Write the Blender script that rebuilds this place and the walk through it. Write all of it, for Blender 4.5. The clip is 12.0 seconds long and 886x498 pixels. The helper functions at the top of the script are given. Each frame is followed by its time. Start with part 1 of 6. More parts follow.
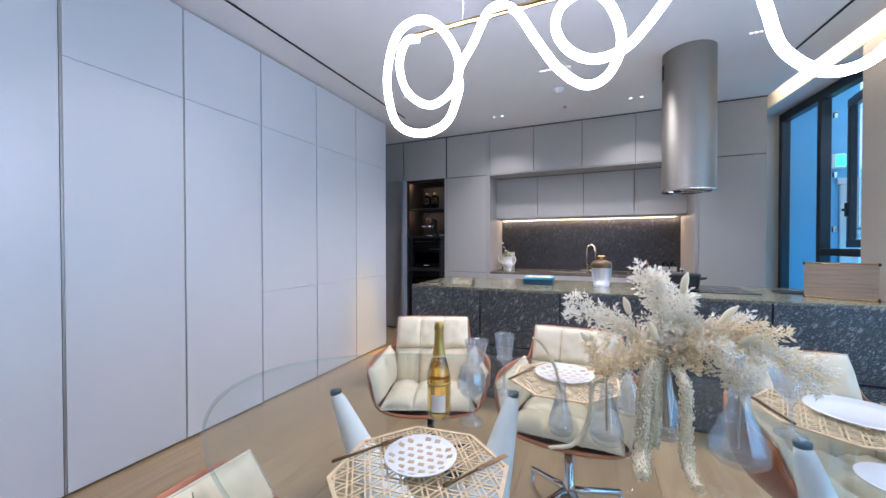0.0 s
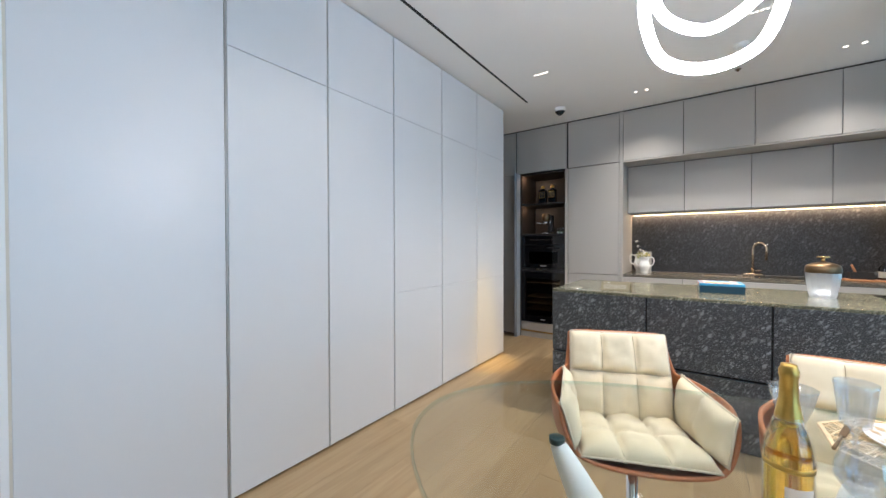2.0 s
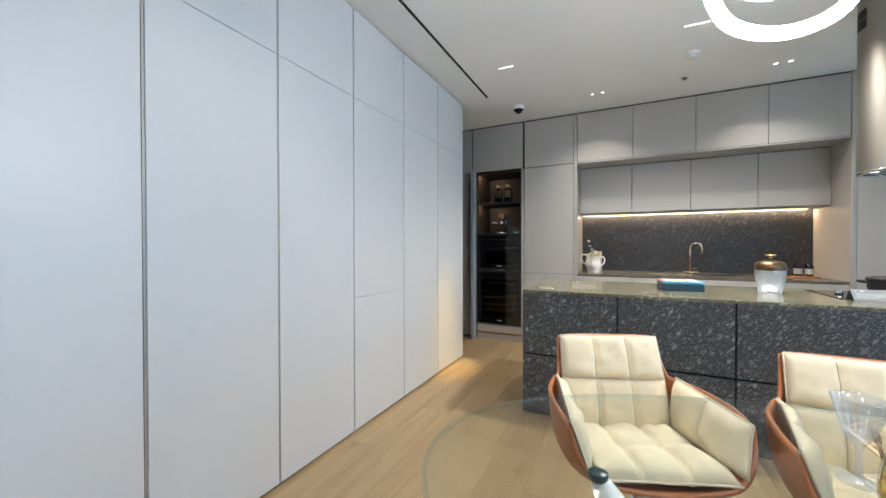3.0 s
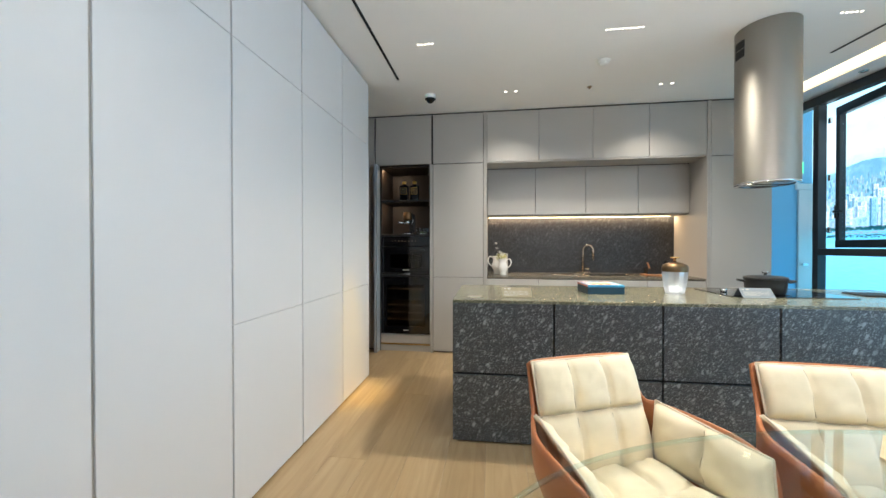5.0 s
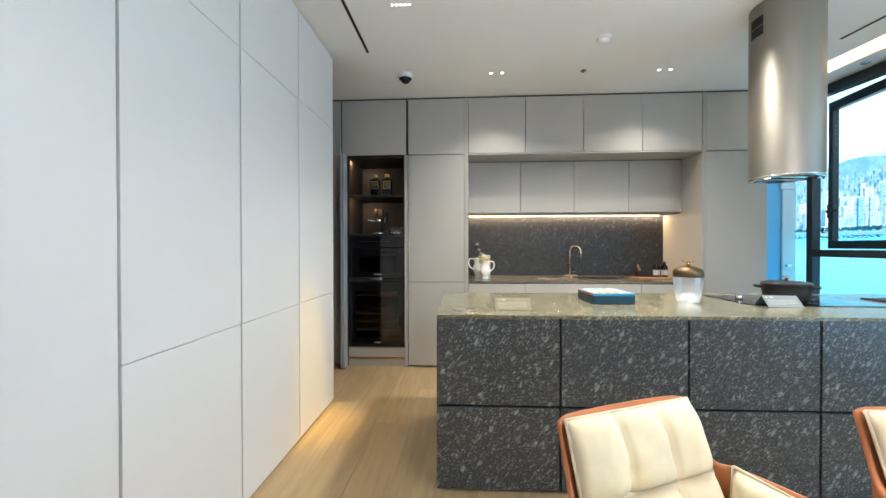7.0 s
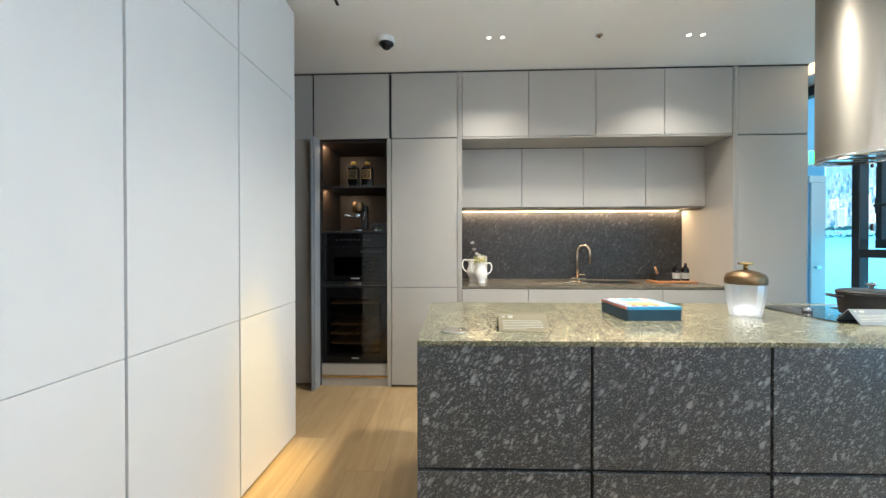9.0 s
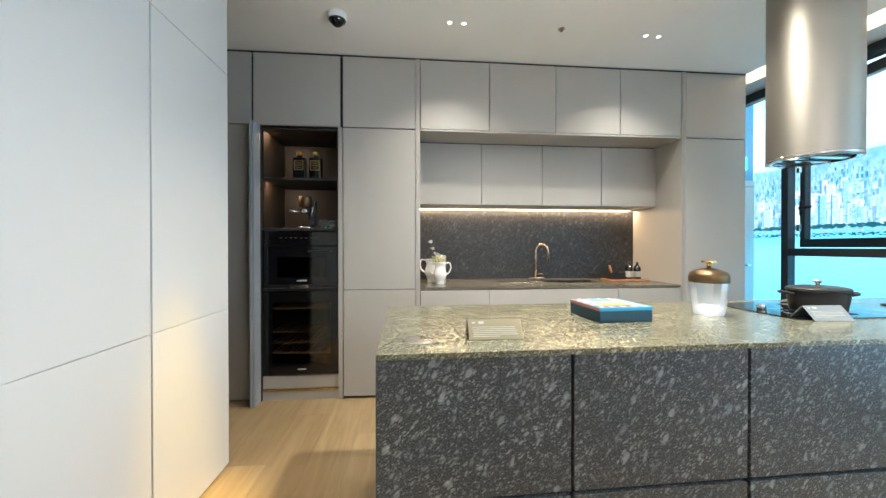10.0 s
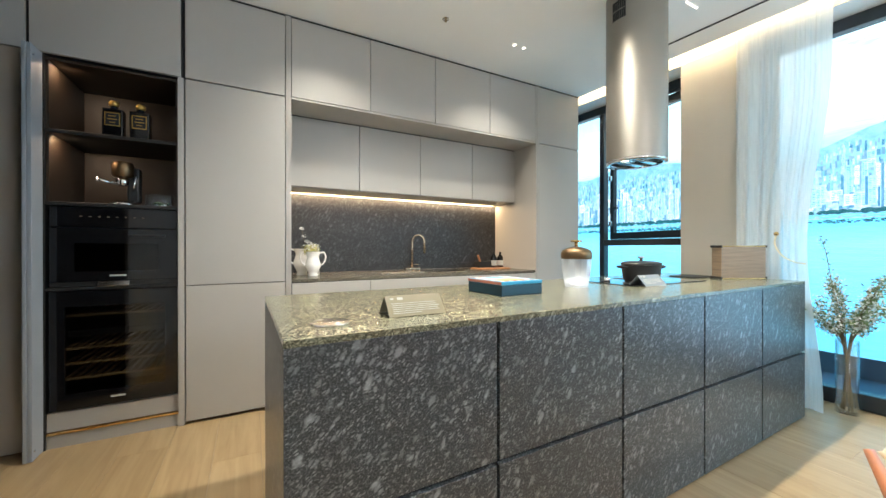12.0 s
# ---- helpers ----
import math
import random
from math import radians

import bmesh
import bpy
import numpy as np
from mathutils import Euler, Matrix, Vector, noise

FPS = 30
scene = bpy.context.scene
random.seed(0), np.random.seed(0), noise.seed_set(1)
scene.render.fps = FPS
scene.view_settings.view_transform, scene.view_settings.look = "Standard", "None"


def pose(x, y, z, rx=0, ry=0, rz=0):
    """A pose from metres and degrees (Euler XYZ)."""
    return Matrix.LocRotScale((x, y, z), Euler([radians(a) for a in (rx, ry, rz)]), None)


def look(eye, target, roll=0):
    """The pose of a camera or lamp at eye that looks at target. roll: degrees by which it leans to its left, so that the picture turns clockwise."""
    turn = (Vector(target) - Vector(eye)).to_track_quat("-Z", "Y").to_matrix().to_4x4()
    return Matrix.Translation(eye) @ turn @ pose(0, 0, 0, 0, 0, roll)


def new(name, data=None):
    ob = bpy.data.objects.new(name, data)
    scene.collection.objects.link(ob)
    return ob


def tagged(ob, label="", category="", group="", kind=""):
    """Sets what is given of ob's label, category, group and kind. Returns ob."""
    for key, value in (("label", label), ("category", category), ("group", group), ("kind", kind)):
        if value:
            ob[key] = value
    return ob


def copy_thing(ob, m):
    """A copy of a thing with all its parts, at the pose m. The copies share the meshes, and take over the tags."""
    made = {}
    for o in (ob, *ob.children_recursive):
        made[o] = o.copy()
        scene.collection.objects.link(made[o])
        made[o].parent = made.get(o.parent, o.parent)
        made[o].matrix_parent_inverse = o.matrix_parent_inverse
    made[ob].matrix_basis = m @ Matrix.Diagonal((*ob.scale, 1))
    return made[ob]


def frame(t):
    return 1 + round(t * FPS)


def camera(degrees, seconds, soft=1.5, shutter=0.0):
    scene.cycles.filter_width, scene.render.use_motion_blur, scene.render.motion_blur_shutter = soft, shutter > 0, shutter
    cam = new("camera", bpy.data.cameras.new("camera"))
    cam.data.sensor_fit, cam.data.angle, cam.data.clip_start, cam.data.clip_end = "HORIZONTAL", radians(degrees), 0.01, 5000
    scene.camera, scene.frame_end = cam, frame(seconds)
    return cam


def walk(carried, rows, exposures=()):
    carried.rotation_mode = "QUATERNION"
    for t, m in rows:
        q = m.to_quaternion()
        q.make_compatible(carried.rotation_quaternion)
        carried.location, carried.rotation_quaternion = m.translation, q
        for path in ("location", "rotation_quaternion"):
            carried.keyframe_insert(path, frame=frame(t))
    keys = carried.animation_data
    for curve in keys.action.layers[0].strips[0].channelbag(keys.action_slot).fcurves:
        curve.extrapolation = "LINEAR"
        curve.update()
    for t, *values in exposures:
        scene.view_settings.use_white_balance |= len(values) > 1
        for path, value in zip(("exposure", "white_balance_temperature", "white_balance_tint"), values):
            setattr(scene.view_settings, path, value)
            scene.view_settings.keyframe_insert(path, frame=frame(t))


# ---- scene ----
cam = camera(102.1, 12.0)
METRES, EYE, TILT, LEAN, TURN = 3.05, 1.28, 0.0, 0.0, 23.2
ROWS = [
    (0.0, 0.0, 0.0, 0.0, -0.0, -0.69, 0.08),
    (0.5, -0.0436, 0.025, 0.0023, 7.27, -0.7, 0.1),
    (1.0, -0.0908, 0.0464, 0.0012, 11.28, -0.66, 0.08),
    (1.5, -0.1345, 0.076, -0.0032, 12.47, -0.68, 0.16),
    (2.0, -0.1735, 0.1112, -0.0057, 12.48, -0.69, 0.12),
    (2.5, -0.2091, 0.1455, -0.0111, 9.54, -0.57, 0.03),
    (3.0, -0.249, 0.1799, -0.0105, 3.01, -0.56, 0.08),
    (3.5, -0.2755, 0.2237, -0.0124, -2.79, -0.54, 0.06),
    (5.5, -0.3241, 0.3893, -0.0028, -17.36, -0.46, 0.06),
    (6.0, -0.3172, 0.4314, -0.0016, -18.22, -0.44, 0.08),
    (6.5, -0.309, 0.4625, -0.0005, -19.38, -0.41, 0.07),
    (7.0, -0.2984, 0.5003, -0.0018, -19.95, -0.45, 0.06),
    (9.0, -0.2237, 0.6688, -0.0058, -20.99, -0.36, 0.05),
    (9.5, -0.2145, 0.7047, -0.0054, -22.67, -0.4, 0.05),
    (10.0, -0.2105, 0.7336, -0.0093, -28.48, -0.35, 0.03),
    (10.5, -0.2082, 0.7605, -0.0168, -35.29, -0.31, -0.04),
    (11.0, -0.2124, 0.7793, -0.0279, -42.18, -0.22, 0.02),
    (11.5, -0.2267, 0.7984, -0.0419, -47.27, -0.17, -0.02),
    (12.0, -0.2389, 0.8156, -0.0475, -51.38, -0.14, 0.02),
]

# exposure and white balance drift of the carried camera
EXPO = [(0.0, -0.40, 5300.0, 22.5), (1.5, -0.24, 5750.0, 17.0), (3.0, -0.21, 5920.0, 12.5), (5.0, -0.12, 6100.0, 10.5), (8.0, 0.09, 6050.0, 10.0), (12.0, 0.15, 6150.0, 9.0)]
walk(cam, [(t, pose(0, 0, EYE, TILT, LEAN, TURN) @ pose(METRES * x, METRES * y, METRES * z, 90 + pitch, roll, yaw)) for t, x, y, z, yaw, pitch, roll in ROWS], EXPO)

# ---- plan, metres ----
CEIL = 2.875
FZ = -0.04                # level of the finished floor
ISL = (-1.587, 1.712, 2.975, 3.905, 0.908)
WALL_X = -2.54            # face of the pale cupboard run
BACK_Y = 4.90             # face of the grey cupboard run
SPLASH_Y = 5.62
WIN = Matrix.Translation((2.24, 3.0, 0)) @ pose(0, 0, 0, 0, 0, 4.3) @ Matrix.Translation((0, -3.0, 0))
TABLE = (0.12, 1.12, 0.712, 1.50, 0.715)

# ---- world and lamps ----
world = bpy.data.worlds.new("world")
world.use_nodes = True
world.node_tree.nodes["Background"].inputs[0].default_value = (0.6, 0.75, 1.0, 1)
world.node_tree.nodes["Background"].inputs[1].default_value = 0.02
scene.world = world


def area(name, m, sx, sy, watts, colour, spread=180):
    d = bpy.data.lights.new(name, "AREA")
    d.shape, d.size, d.size_y, d.energy, d.color = "RECTANGLE", sx, sy, watts, colour
    d.spread = radians(spread)
    ob = new(name, d)
    ob.matrix_world = m
    return ob


def spot(name, x, y, z, watts, colour, angle, blend=0.6):
    d = bpy.data.lights.new(name, "SPOT")
    d.energy, d.color, d.spot_size, d.spot_blend, d.shadow_soft_size = watts, colour, radians(angle), blend, 0.03
    ob = new(name, d)
    ob.matrix_world = pose(x, y, z)
    return ob


WARM, NEUTRAL = (1.0, 0.64, 0.07), (1.0, 0.91, 0.75)
# rows at y 1.25 and -0.9 are unseen, added to brighten the near room
BARS = [(-1.85, 3.407, 0.14), (-0.35, 3.403, 0.28), (1.13, 3.42, 0.15), (-1.85, 1.25, 0.14), (-0.35, 1.25, 0.28), (1.13, 1.25, 0.15), (-1.85, -0.9, 0.14), (-0.35, -0.9, 0.28), (1.13, -0.9, 0.15)]
PAIRS = [(-1.13, 4.39), (0.39, 4.415)]
for bx_, by_, bl_ in BARS:
    if by_ < 0:
        spot("bar_downlight_lamp", bx_, by_, CEIL - 0.02, 28, NEUTRAL, 90, 0.8)
    elif by_ < 2:
        spot("bar_downlight_lamp", bx_, by_, CEIL - 0.02, 42 if bx_ < -1 else 8, NEUTRAL, 110, 1.0)
    elif bx_ < -1:
        # narrow amber spot, added and tilted to lay a yellow patch on the cupboards
        patch_beam = spot("bar_downlight_lamp", bx_, by_, CEIL - 0.02, 400, WARM, 17, 1.0)
        patch_beam.matrix_world = look((bx_, by_, CEIL - 0.02), (-2.53, 3.60, 0.08))
    elif bl_ > 0.2:
        wide_bar = spot("bar_downlight_lamp", bx_, by_, CEIL - 0.03, 265, NEUTRAL, 145, 0.8)
        wide_bar.data.shadow_soft_size = 0.05
    else:
        spot("bar_downlight_lamp", bx_, by_, CEIL - 0.02, 130, NEUTRAL, 60, 0.8)
for bx_, by_ in PAIRS:
    spot("pair_downlight_lamp", bx_, by_, CEIL - 0.02, 76, NEUTRAL, 120, 1.0)
area("niche_strip_lamp", pose(-0.17, 5.585, 1.645, 0, 0, 0), 2.38, 0.012, 17, (1.0, 0.68, 0.37))
area("cove_strip_lamp", WIN @ pose(-0.40, 1.5, CEIL + 0.10, 0, 90, 0), 0.04, 7.4, 70, (1.0, 0.80, 0.52))
# added fill in the window opening, standing in for the lit panorama's glow
area("window_fill_lamp", WIN @ pose(0.03, 0.05, 1.45, 0, 90, 0), 2.6, 4.9, 58, (0.62, 0.81, 1.0))
area("nook_strip_lamp", pose(-2.64, 4.985, 2.228, 20, 0, 0), 0.07, 0.02, 1.15, (1.0, 0.70, 0.44))
area("nook_strip_lamp", pose(-2.64, 4.985, 1.805, 20, 0, 0), 0.07, 0.02, 1.15, (1.0, 0.70, 0.44))

# ---- materials ----
MATS = {}


def nodes_of(name):
    m = bpy.data.materials.new(name)
    m.use_nodes = True
    nt = m.node_tree
    return m, nt, nt.nodes["Principled BSDF"]


def add(nt, kind, **kw):
    n = nt.nodes.new(kind)
    for k, v in kw.items():
        n.inputs[k.replace("_", " ")].default_value = v
    return n


def ramp(nt, src, stops):
    r = nt.nodes.new("ShaderNodeValToRGB")
    els = r.color_ramp.elements
    while len(els) < len(stops):
        els.new(0.5)
    for e, (p, c) in zip(els, stops):
        e.position, e.color = p, (*c, 1) if len(c) == 3 else c
    nt.links.new(src, r.inputs[0])
    return r.outputs[0]


def mapped(nt, scale=(1, 1, 1), rot=(0, 0, 0), space="Object"):
    tc = nt.nodes.new("ShaderNodeTexCoord")
    mp = nt.nodes.new("ShaderNodeMapping")
    mp.inputs["Scale"].default_value = scale
    mp.inputs["Rotation"].default_value = rot
    nt.links.new(tc.outputs[space], mp.inputs[0])
    return mp.outputs[0]


def bump(nt, p, src, strength, dist=0.002):
    b = add(nt, "ShaderNodeBump", Strength=strength, Distance=dist)
    nt.links.new(src, b.inputs["Height"])
    nt.links.new(b.outputs[0], p.inputs["Normal"])


def plain(name, colour, rough=0.5, metal=0.0, vary=0.06, scale=6.0, grain=220.0, bumpy=0.04, coat=0.0, spec=0.5, sheen=0.0, stretch=(1, 1, 1)):
    """A surface with a slow drift of colour and a fine grain in relief."""
    m, nt, p = nodes_of(name)
    v = mapped(nt, stretch)
    n1 = add(nt, "ShaderNodeTexNoise", Scale=scale, Detail=4.0)
    n2 = add(nt, "ShaderNodeTexNoise", Scale=grain, Detail=2.0)
    nt.links.new(v, n1.inputs["Vector"]), nt.links.new(v, n2.inputs["Vector"])
    lo = tuple(max(c * (1 - vary), 0) for c in colour)
    hi = tuple(min(c * (1 + vary), 1) for c in colour)
    nt.links.new(ramp(nt, n1.outputs[0], [(0.3, lo), (0.7, hi)]), p.inputs["Base Color"])
    mr = add(nt, "ShaderNodeMapRange")
    mr.inputs[3].default_value, mr.inputs[4].default_value = max(rough - 0.06, 0.02), min(rough + 0.06, 1)
    nt.links.new(n1.outputs[0], mr.inputs[0])
    nt.links.new(mr.outputs[0], p.inputs["Roughness"])
    p.inputs["Metallic"].default_value = metal
    p.inputs["Coat Weight"].default_value = coat
    p.inputs["Specular IOR Level"].default_value = spec
    p.inputs["Sheen Weight"].default_value = sheen
    if bumpy:
        bump(nt, p, n2.outputs[0], bumpy, 0.001)
    MATS[name] = m
    return m


def granite(name, dark, pale, rough, gain=1.0):
    m, nt, p = nodes_of(name)
    base = mapped(nt)
    fine = add(nt, "ShaderNodeTexNoise", Scale=170.0, Detail=5.0, Roughness=0.7)
    slow = add(nt, "ShaderNodeTexNoise", Scale=7.0, Detail=5.0, Roughness=0.6)
    nt.links.new(base, fine.inputs["Vector"]), nt.links.new(base, slow.inputs["Vector"])
    col = ramp(nt, fine.outputs[0], [(0.36, tuple(c * 0.25 for c in dark)), (0.52, dark), (0.66, tuple(c * 3.6 for c in dark))])
    for scale, rot, cut, amount in (((66, 62, 26), (0.35, -0.70, 0.2), 0.50, 0.37 * gain), ((34, 38, 15), (-0.3, -0.55, 0.3), 0.72, 0.47 * gain), ((150, 138, 58), (0.1, -1.0, 0.5), 0.38, 0.42 * gain)):
        warp = nt.nodes.new("ShaderNodeVectorMath")
        warp.operation = "MULTIPLY_ADD"
        wn = add(nt, "ShaderNodeTexNoise", Scale=30.0, Detail=3.0)
        nt.links.new(base, wn.inputs["Vector"])
        nt.links.new(wn.outputs["Color"], warp.inputs[0])
        warp.inputs[1].default_value = (0.02, 0.02, 0.02)
        nt.links.new(base, warp.inputs[2])
        turn = nt.nodes.new("ShaderNodeMapping")
        turn.inputs["Rotation"].default_value = rot
        nt.links.new(warp.outputs[0], turn.inputs[0])
        mp = nt.nodes.new("ShaderNodeMapping")
        mp.inputs["Scale"].default_value = scale
        nt.links.new(turn.outputs[0], mp.inputs[0])
        vo = add(nt, "ShaderNodeTexVoronoi", Scale=1.0)
        nt.links.new(mp.outputs[0], vo.inputs["Vector"])
        sep = nt.nodes.new("ShaderNodeSeparateColor")
        nt.links.new(vo.outputs["Color"], sep.inputs[0])
        near = ramp(nt, vo.outputs["Distance"], [(0.22, (1, 1, 1)), (0.44, (0, 0, 0))])
        pick = ramp(nt, sep.outputs[0], [(cut - 0.03, (0, 0, 0)), (min(cut + 0.2, 1), (1, 1, 1))])
        patch = ramp(nt, slow.outputs[0], [(0.3, (0.35, 0.35, 0.35)), (0.65, (1, 1, 1))])
        a = nt.nodes.new("ShaderNodeMath"); a.operation = "MULTIPLY"
        b = nt.nodes.new("ShaderNodeMath"); b.operation = "MULTIPLY"
        c = nt.nodes.new("ShaderNodeMath"); c.operation = "MULTIPLY"; c.inputs[1].default_value = amount
        nt.links.new(near, a.inputs[0]), nt.links.new(pick, a.inputs[1])
        nt.links.new(a.outputs[0], b.inputs[0]), nt.links.new(patch, b.inputs[1])
        nt.links.new(b.outputs[0], c.inputs[0])
        mix = nt.nodes.new("ShaderNodeMix"); mix.data_type = "RGBA"
        nt.links.new(c.outputs[0], mix.inputs[0])
        nt.links.new(col, mix.inputs[6])
        mix.inputs[7].default_value = (*pale, 1)
        col = mix.outputs[2]
    nt.links.new(col, p.inputs["Base Color"])
    p.inputs["Roughness"].default_value = rough
    bump(nt, p, fine.outputs[0], 0.12, 0.001)
    MATS[name] = m
    return m


def oak(name):
    """Pale oiled oak: each plank a shade of its own, long grain along y."""
    m, nt, p = nodes_of(name)
    v = mapped(nt, (1, 0.07, 1))
    info = nt.nodes.new("ShaderNodeObjectInfo")
    shift = nt.nodes.new("ShaderNodeVectorMath"); shift.operation = "MULTIPLY_ADD"
    nt.links.new(info.outputs["Random"], shift.inputs[0])
    shift.inputs[1].default_value = (17, 9, 5)
    nt.links.new(v, shift.inputs[2])
    g = add(nt, "ShaderNodeTexNoise", Scale=20.0, Detail=6.0, Roughness=0.55, Distortion=0.9)
    f = add(nt, "ShaderNodeTexNoise", Scale=240.0, Detail=3.0)
    nt.links.new(shift.outputs[0], g.inputs["Vector"]), nt.links.new(shift.outputs[0], f.inputs["Vector"])
    c1 = ramp(nt, g.outputs[0], [(0.28, (0.355, 0.242, 0.124)), (0.5, (0.415, 0.294, 0.156)), (0.74, (0.470, 0.342, 0.190))])
    tone = ramp(nt, info.outputs["Random"], [(0.0, (0.90, 0.89, 0.87)), (0.5, (1, 1, 1)), (1.0, (1.05, 1.05, 1.05))])
    mul = nt.nodes.new("ShaderNodeMix"); mul.data_type = "RGBA"; mul.blend_type = "MULTIPLY"; mul.inputs[0].default_value = 1
    nt.links.new(c1, mul.inputs[6]), nt.links.new(tone, mul.inputs[7])
    nt.links.new(mul.outputs[2], p.inputs["Base Color"])
    p.inputs["Roughness"].default_value = 0.34
    bump(nt, p, f.outputs[0], 0.06, 0.0008)
    MATS[name] = m
    return m


def glassy(name, colour=(1, 1, 1), rough=0.0, ior=1.45, thin=False):
    m, nt, p = nodes_of(name)
    if thin:
        out = nt.nodes["Material Output"]
        tr = nt.nodes.new("ShaderNodeBsdfTransparent"); tr.inputs[0].default_value = (*colour, 1)
        gl = nt.nodes.new("ShaderNodeBsdfGlossy"); gl.inputs["Roughness"].default_value = rough
        lw = nt.nodes.new("ShaderNodeLayerWeight"); lw.inputs[0].default_value = 0.5
        pw = nt.nodes.new("ShaderNodeMath"); pw.operation = "POWER"; pw.inputs[1].default_value = 5.0
        fr = nt.nodes.new("ShaderNodeMath"); fr.operation = "MULTIPLY_ADD"
        fr.inputs[1].default_value, fr.inputs[2].default_value = 0.8, ((ior - 1) / (ior + 1)) ** 2
        nt.links.new(lw.outputs["Facing"], pw.inputs[0]), nt.links.new(pw.outputs[0], fr.inputs[0])
        mx = nt.nodes.new("ShaderNodeMixShader")
        nt.links.new(fr.outputs[0], mx.inputs[0]), nt.links.new(tr.outputs[0], mx.inputs[1]), nt.links.new(gl.outputs[0], mx.inputs[2])
        nt.links.new(mx.outputs[0], out.inputs[0])
    else:
        p.inputs["Base Color"].default_value = (*colour, 1)
        p.inputs["Transmission Weight"].default_value = 1.0
        p.inputs["Roughness"].default_value, p.inputs["IOR"].default_value = rough, ior
    MATS[name] = m
    return m


def glow(name, colour, strength):
    m, nt, p = nodes_of(name)
    p.inputs["Base Color"].default_value = (*colour, 1)
    p.inputs["Emission Color"].default_value = (*colour, 1)
    p.inputs["Emission Strength"].default_value = strength
    MATS[name] = m
    return m


def sheer(name):
    m, nt, p = nodes_of(name)
    out = nt.nodes["Material Output"]
    v = mapped(nt, (1, 1, 0.02))
    n = add(nt, "ShaderNodeTexNoise", Scale=260.0, Detail=2.0)
    nt.links.new(v, n.inputs["Vector"])
    tr = nt.nodes.new("ShaderNodeBsdfTransparent")
    df = nt.nodes.new("ShaderNodeBsdfDiffuse"); df.inputs[0].default_value = (0.92, 0.91, 0.89, 1)
    tl = nt.nodes.new("ShaderNodeBsdfTranslucent"); tl.inputs[0].default_value = (0.94, 0.94, 0.92, 1)
    a = nt.nodes.new("ShaderNodeMixShader"); a.inputs[0].default_value = 0.5
    nt.links.new(df.outputs[0], a.inputs[1]), nt.links.new(tl.outputs[0], a.inputs[2])
    b = nt.nodes.new("ShaderNodeMixShader")
    mr = add(nt, "ShaderNodeMapRange")
    mr.inputs[3].default_value, mr.inputs[4].default_value = 0.68, 0.9
    nt.links.new(n.outputs[0], mr.inputs[0])
    nt.links.new(mr.outputs[0], b.inputs[0])
    nt.links.new(tr.outputs[0], b.inputs[1]), nt.links.new(a.outputs[0], b.inputs[2])
    nt.links.new(b.outputs[0], out.inputs[0])
    MATS[name] = m
    return m


plain("pale_lacquer", (0.67, 0.67, 0.675), 0.38, vary=0.015, scale=1.2, bumpy=0.02)
plain("grey_lacquer", (0.41, 0.39, 0.362), 0.42, vary=0.02, scale=1.5, bumpy=0.02)
plain("grey_profile", (0.40, 0.38, 0.35), 0.35, metal=0.4, vary=0.03, bumpy=0.02)
plain("gap_dark", (0.014, 0.014, 0.014), 0.7, vary=0.1)
plain("plinth_brown", (0.17, 0.13, 0.09), 0.5, vary=0.08)
plain("ceiling_paint", (0.87, 0.86, 0.84), 0.85, vary=0.015, scale=2.0, bumpy=0.03)
plain("wall_paint", (0.62, 0.57, 0.48), 0.8, vary=0.02, scale=2.5, grain=400, bumpy=0.08)
plain("white_paint", (0.80, 0.80, 0.79), 0.75, vary=0.02, bumpy=0.03)
plain("tap_metal", (0.58, 0.50, 0.40), 0.26, metal=1.0, vary=0.04)
plain("chrome", (0.75, 0.75, 0.76), 0.08, metal=1.0, vary=0.03, bumpy=0.0)
plain("brass", (0.72, 0.48, 0.20), 0.22, metal=1.0, vary=0.06)
plain("bronze", (0.19, 0.125, 0.068), 0.40, metal=1.0, vary=0.08)
plain("silver_disc", (0.70, 0.66, 0.60), 0.2, metal=1.0, vary=0.05, grain=90, bumpy=0.08)
plain("black_glass", (0.006, 0.006, 0.007), 0.05, vary=0.2, bumpy=0.0, spec=0.38)
plain("black_matt", (0.012, 0.012, 0.012), 0.55, vary=0.2, bumpy=0.05)
plain("cast_iron", (0.020, 0.019, 0.018), 0.42, vary=0.2, grain=300, bumpy=0.25)
plain("nook_brown", (0.030, 0.020, 0.013), 0.45, vary=0.1, grain=300, bumpy=0.08)
plain("frame_dark", (0.030, 0.038, 0.046), 0.35, metal=0.3, vary=0.1)
plain("cream_fabric", (0.76, 0.66, 0.46), 0.9, vary=0.05, scale=9, grain=900, bumpy=0.35, sheen=0.2)
plain("piping_fabric", (0.66, 0.58, 0.44), 0.9, vary=0.05, scale=30, grain=900, bumpy=0.35)
plain("tan_leather", (0.42, 0.145, 0.05), 0.42, vary=0.10, scale=8, grain=350, bumpy=0.2)
plain("porcelain", (0.84, 0.83, 0.80), 0.18, vary=0.015, bumpy=0.01, coat=0.4)
plain("beige_print", (0.50, 0.36, 0.20), 0.3, vary=0.06)
plain("rattan", (0.68, 0.52, 0.30), 0.65, vary=0.12, scale=40, grain=200, bumpy=0.3)
plain("wood_box", (0.30, 0.22, 0.15), 0.5, vary=0.22, scale=9, grain=120, bumpy=0.2, stretch=(0.6, 0.6, 14))
plain("wood_tray", (0.34, 0.15, 0.06), 0.45, vary=0.18, scale=9, grain=120, bumpy=0.15, stretch=(1, 12, 1))
plain("card_kraft", (0.24, 0.20, 0.12), 0.6, vary=0.03)
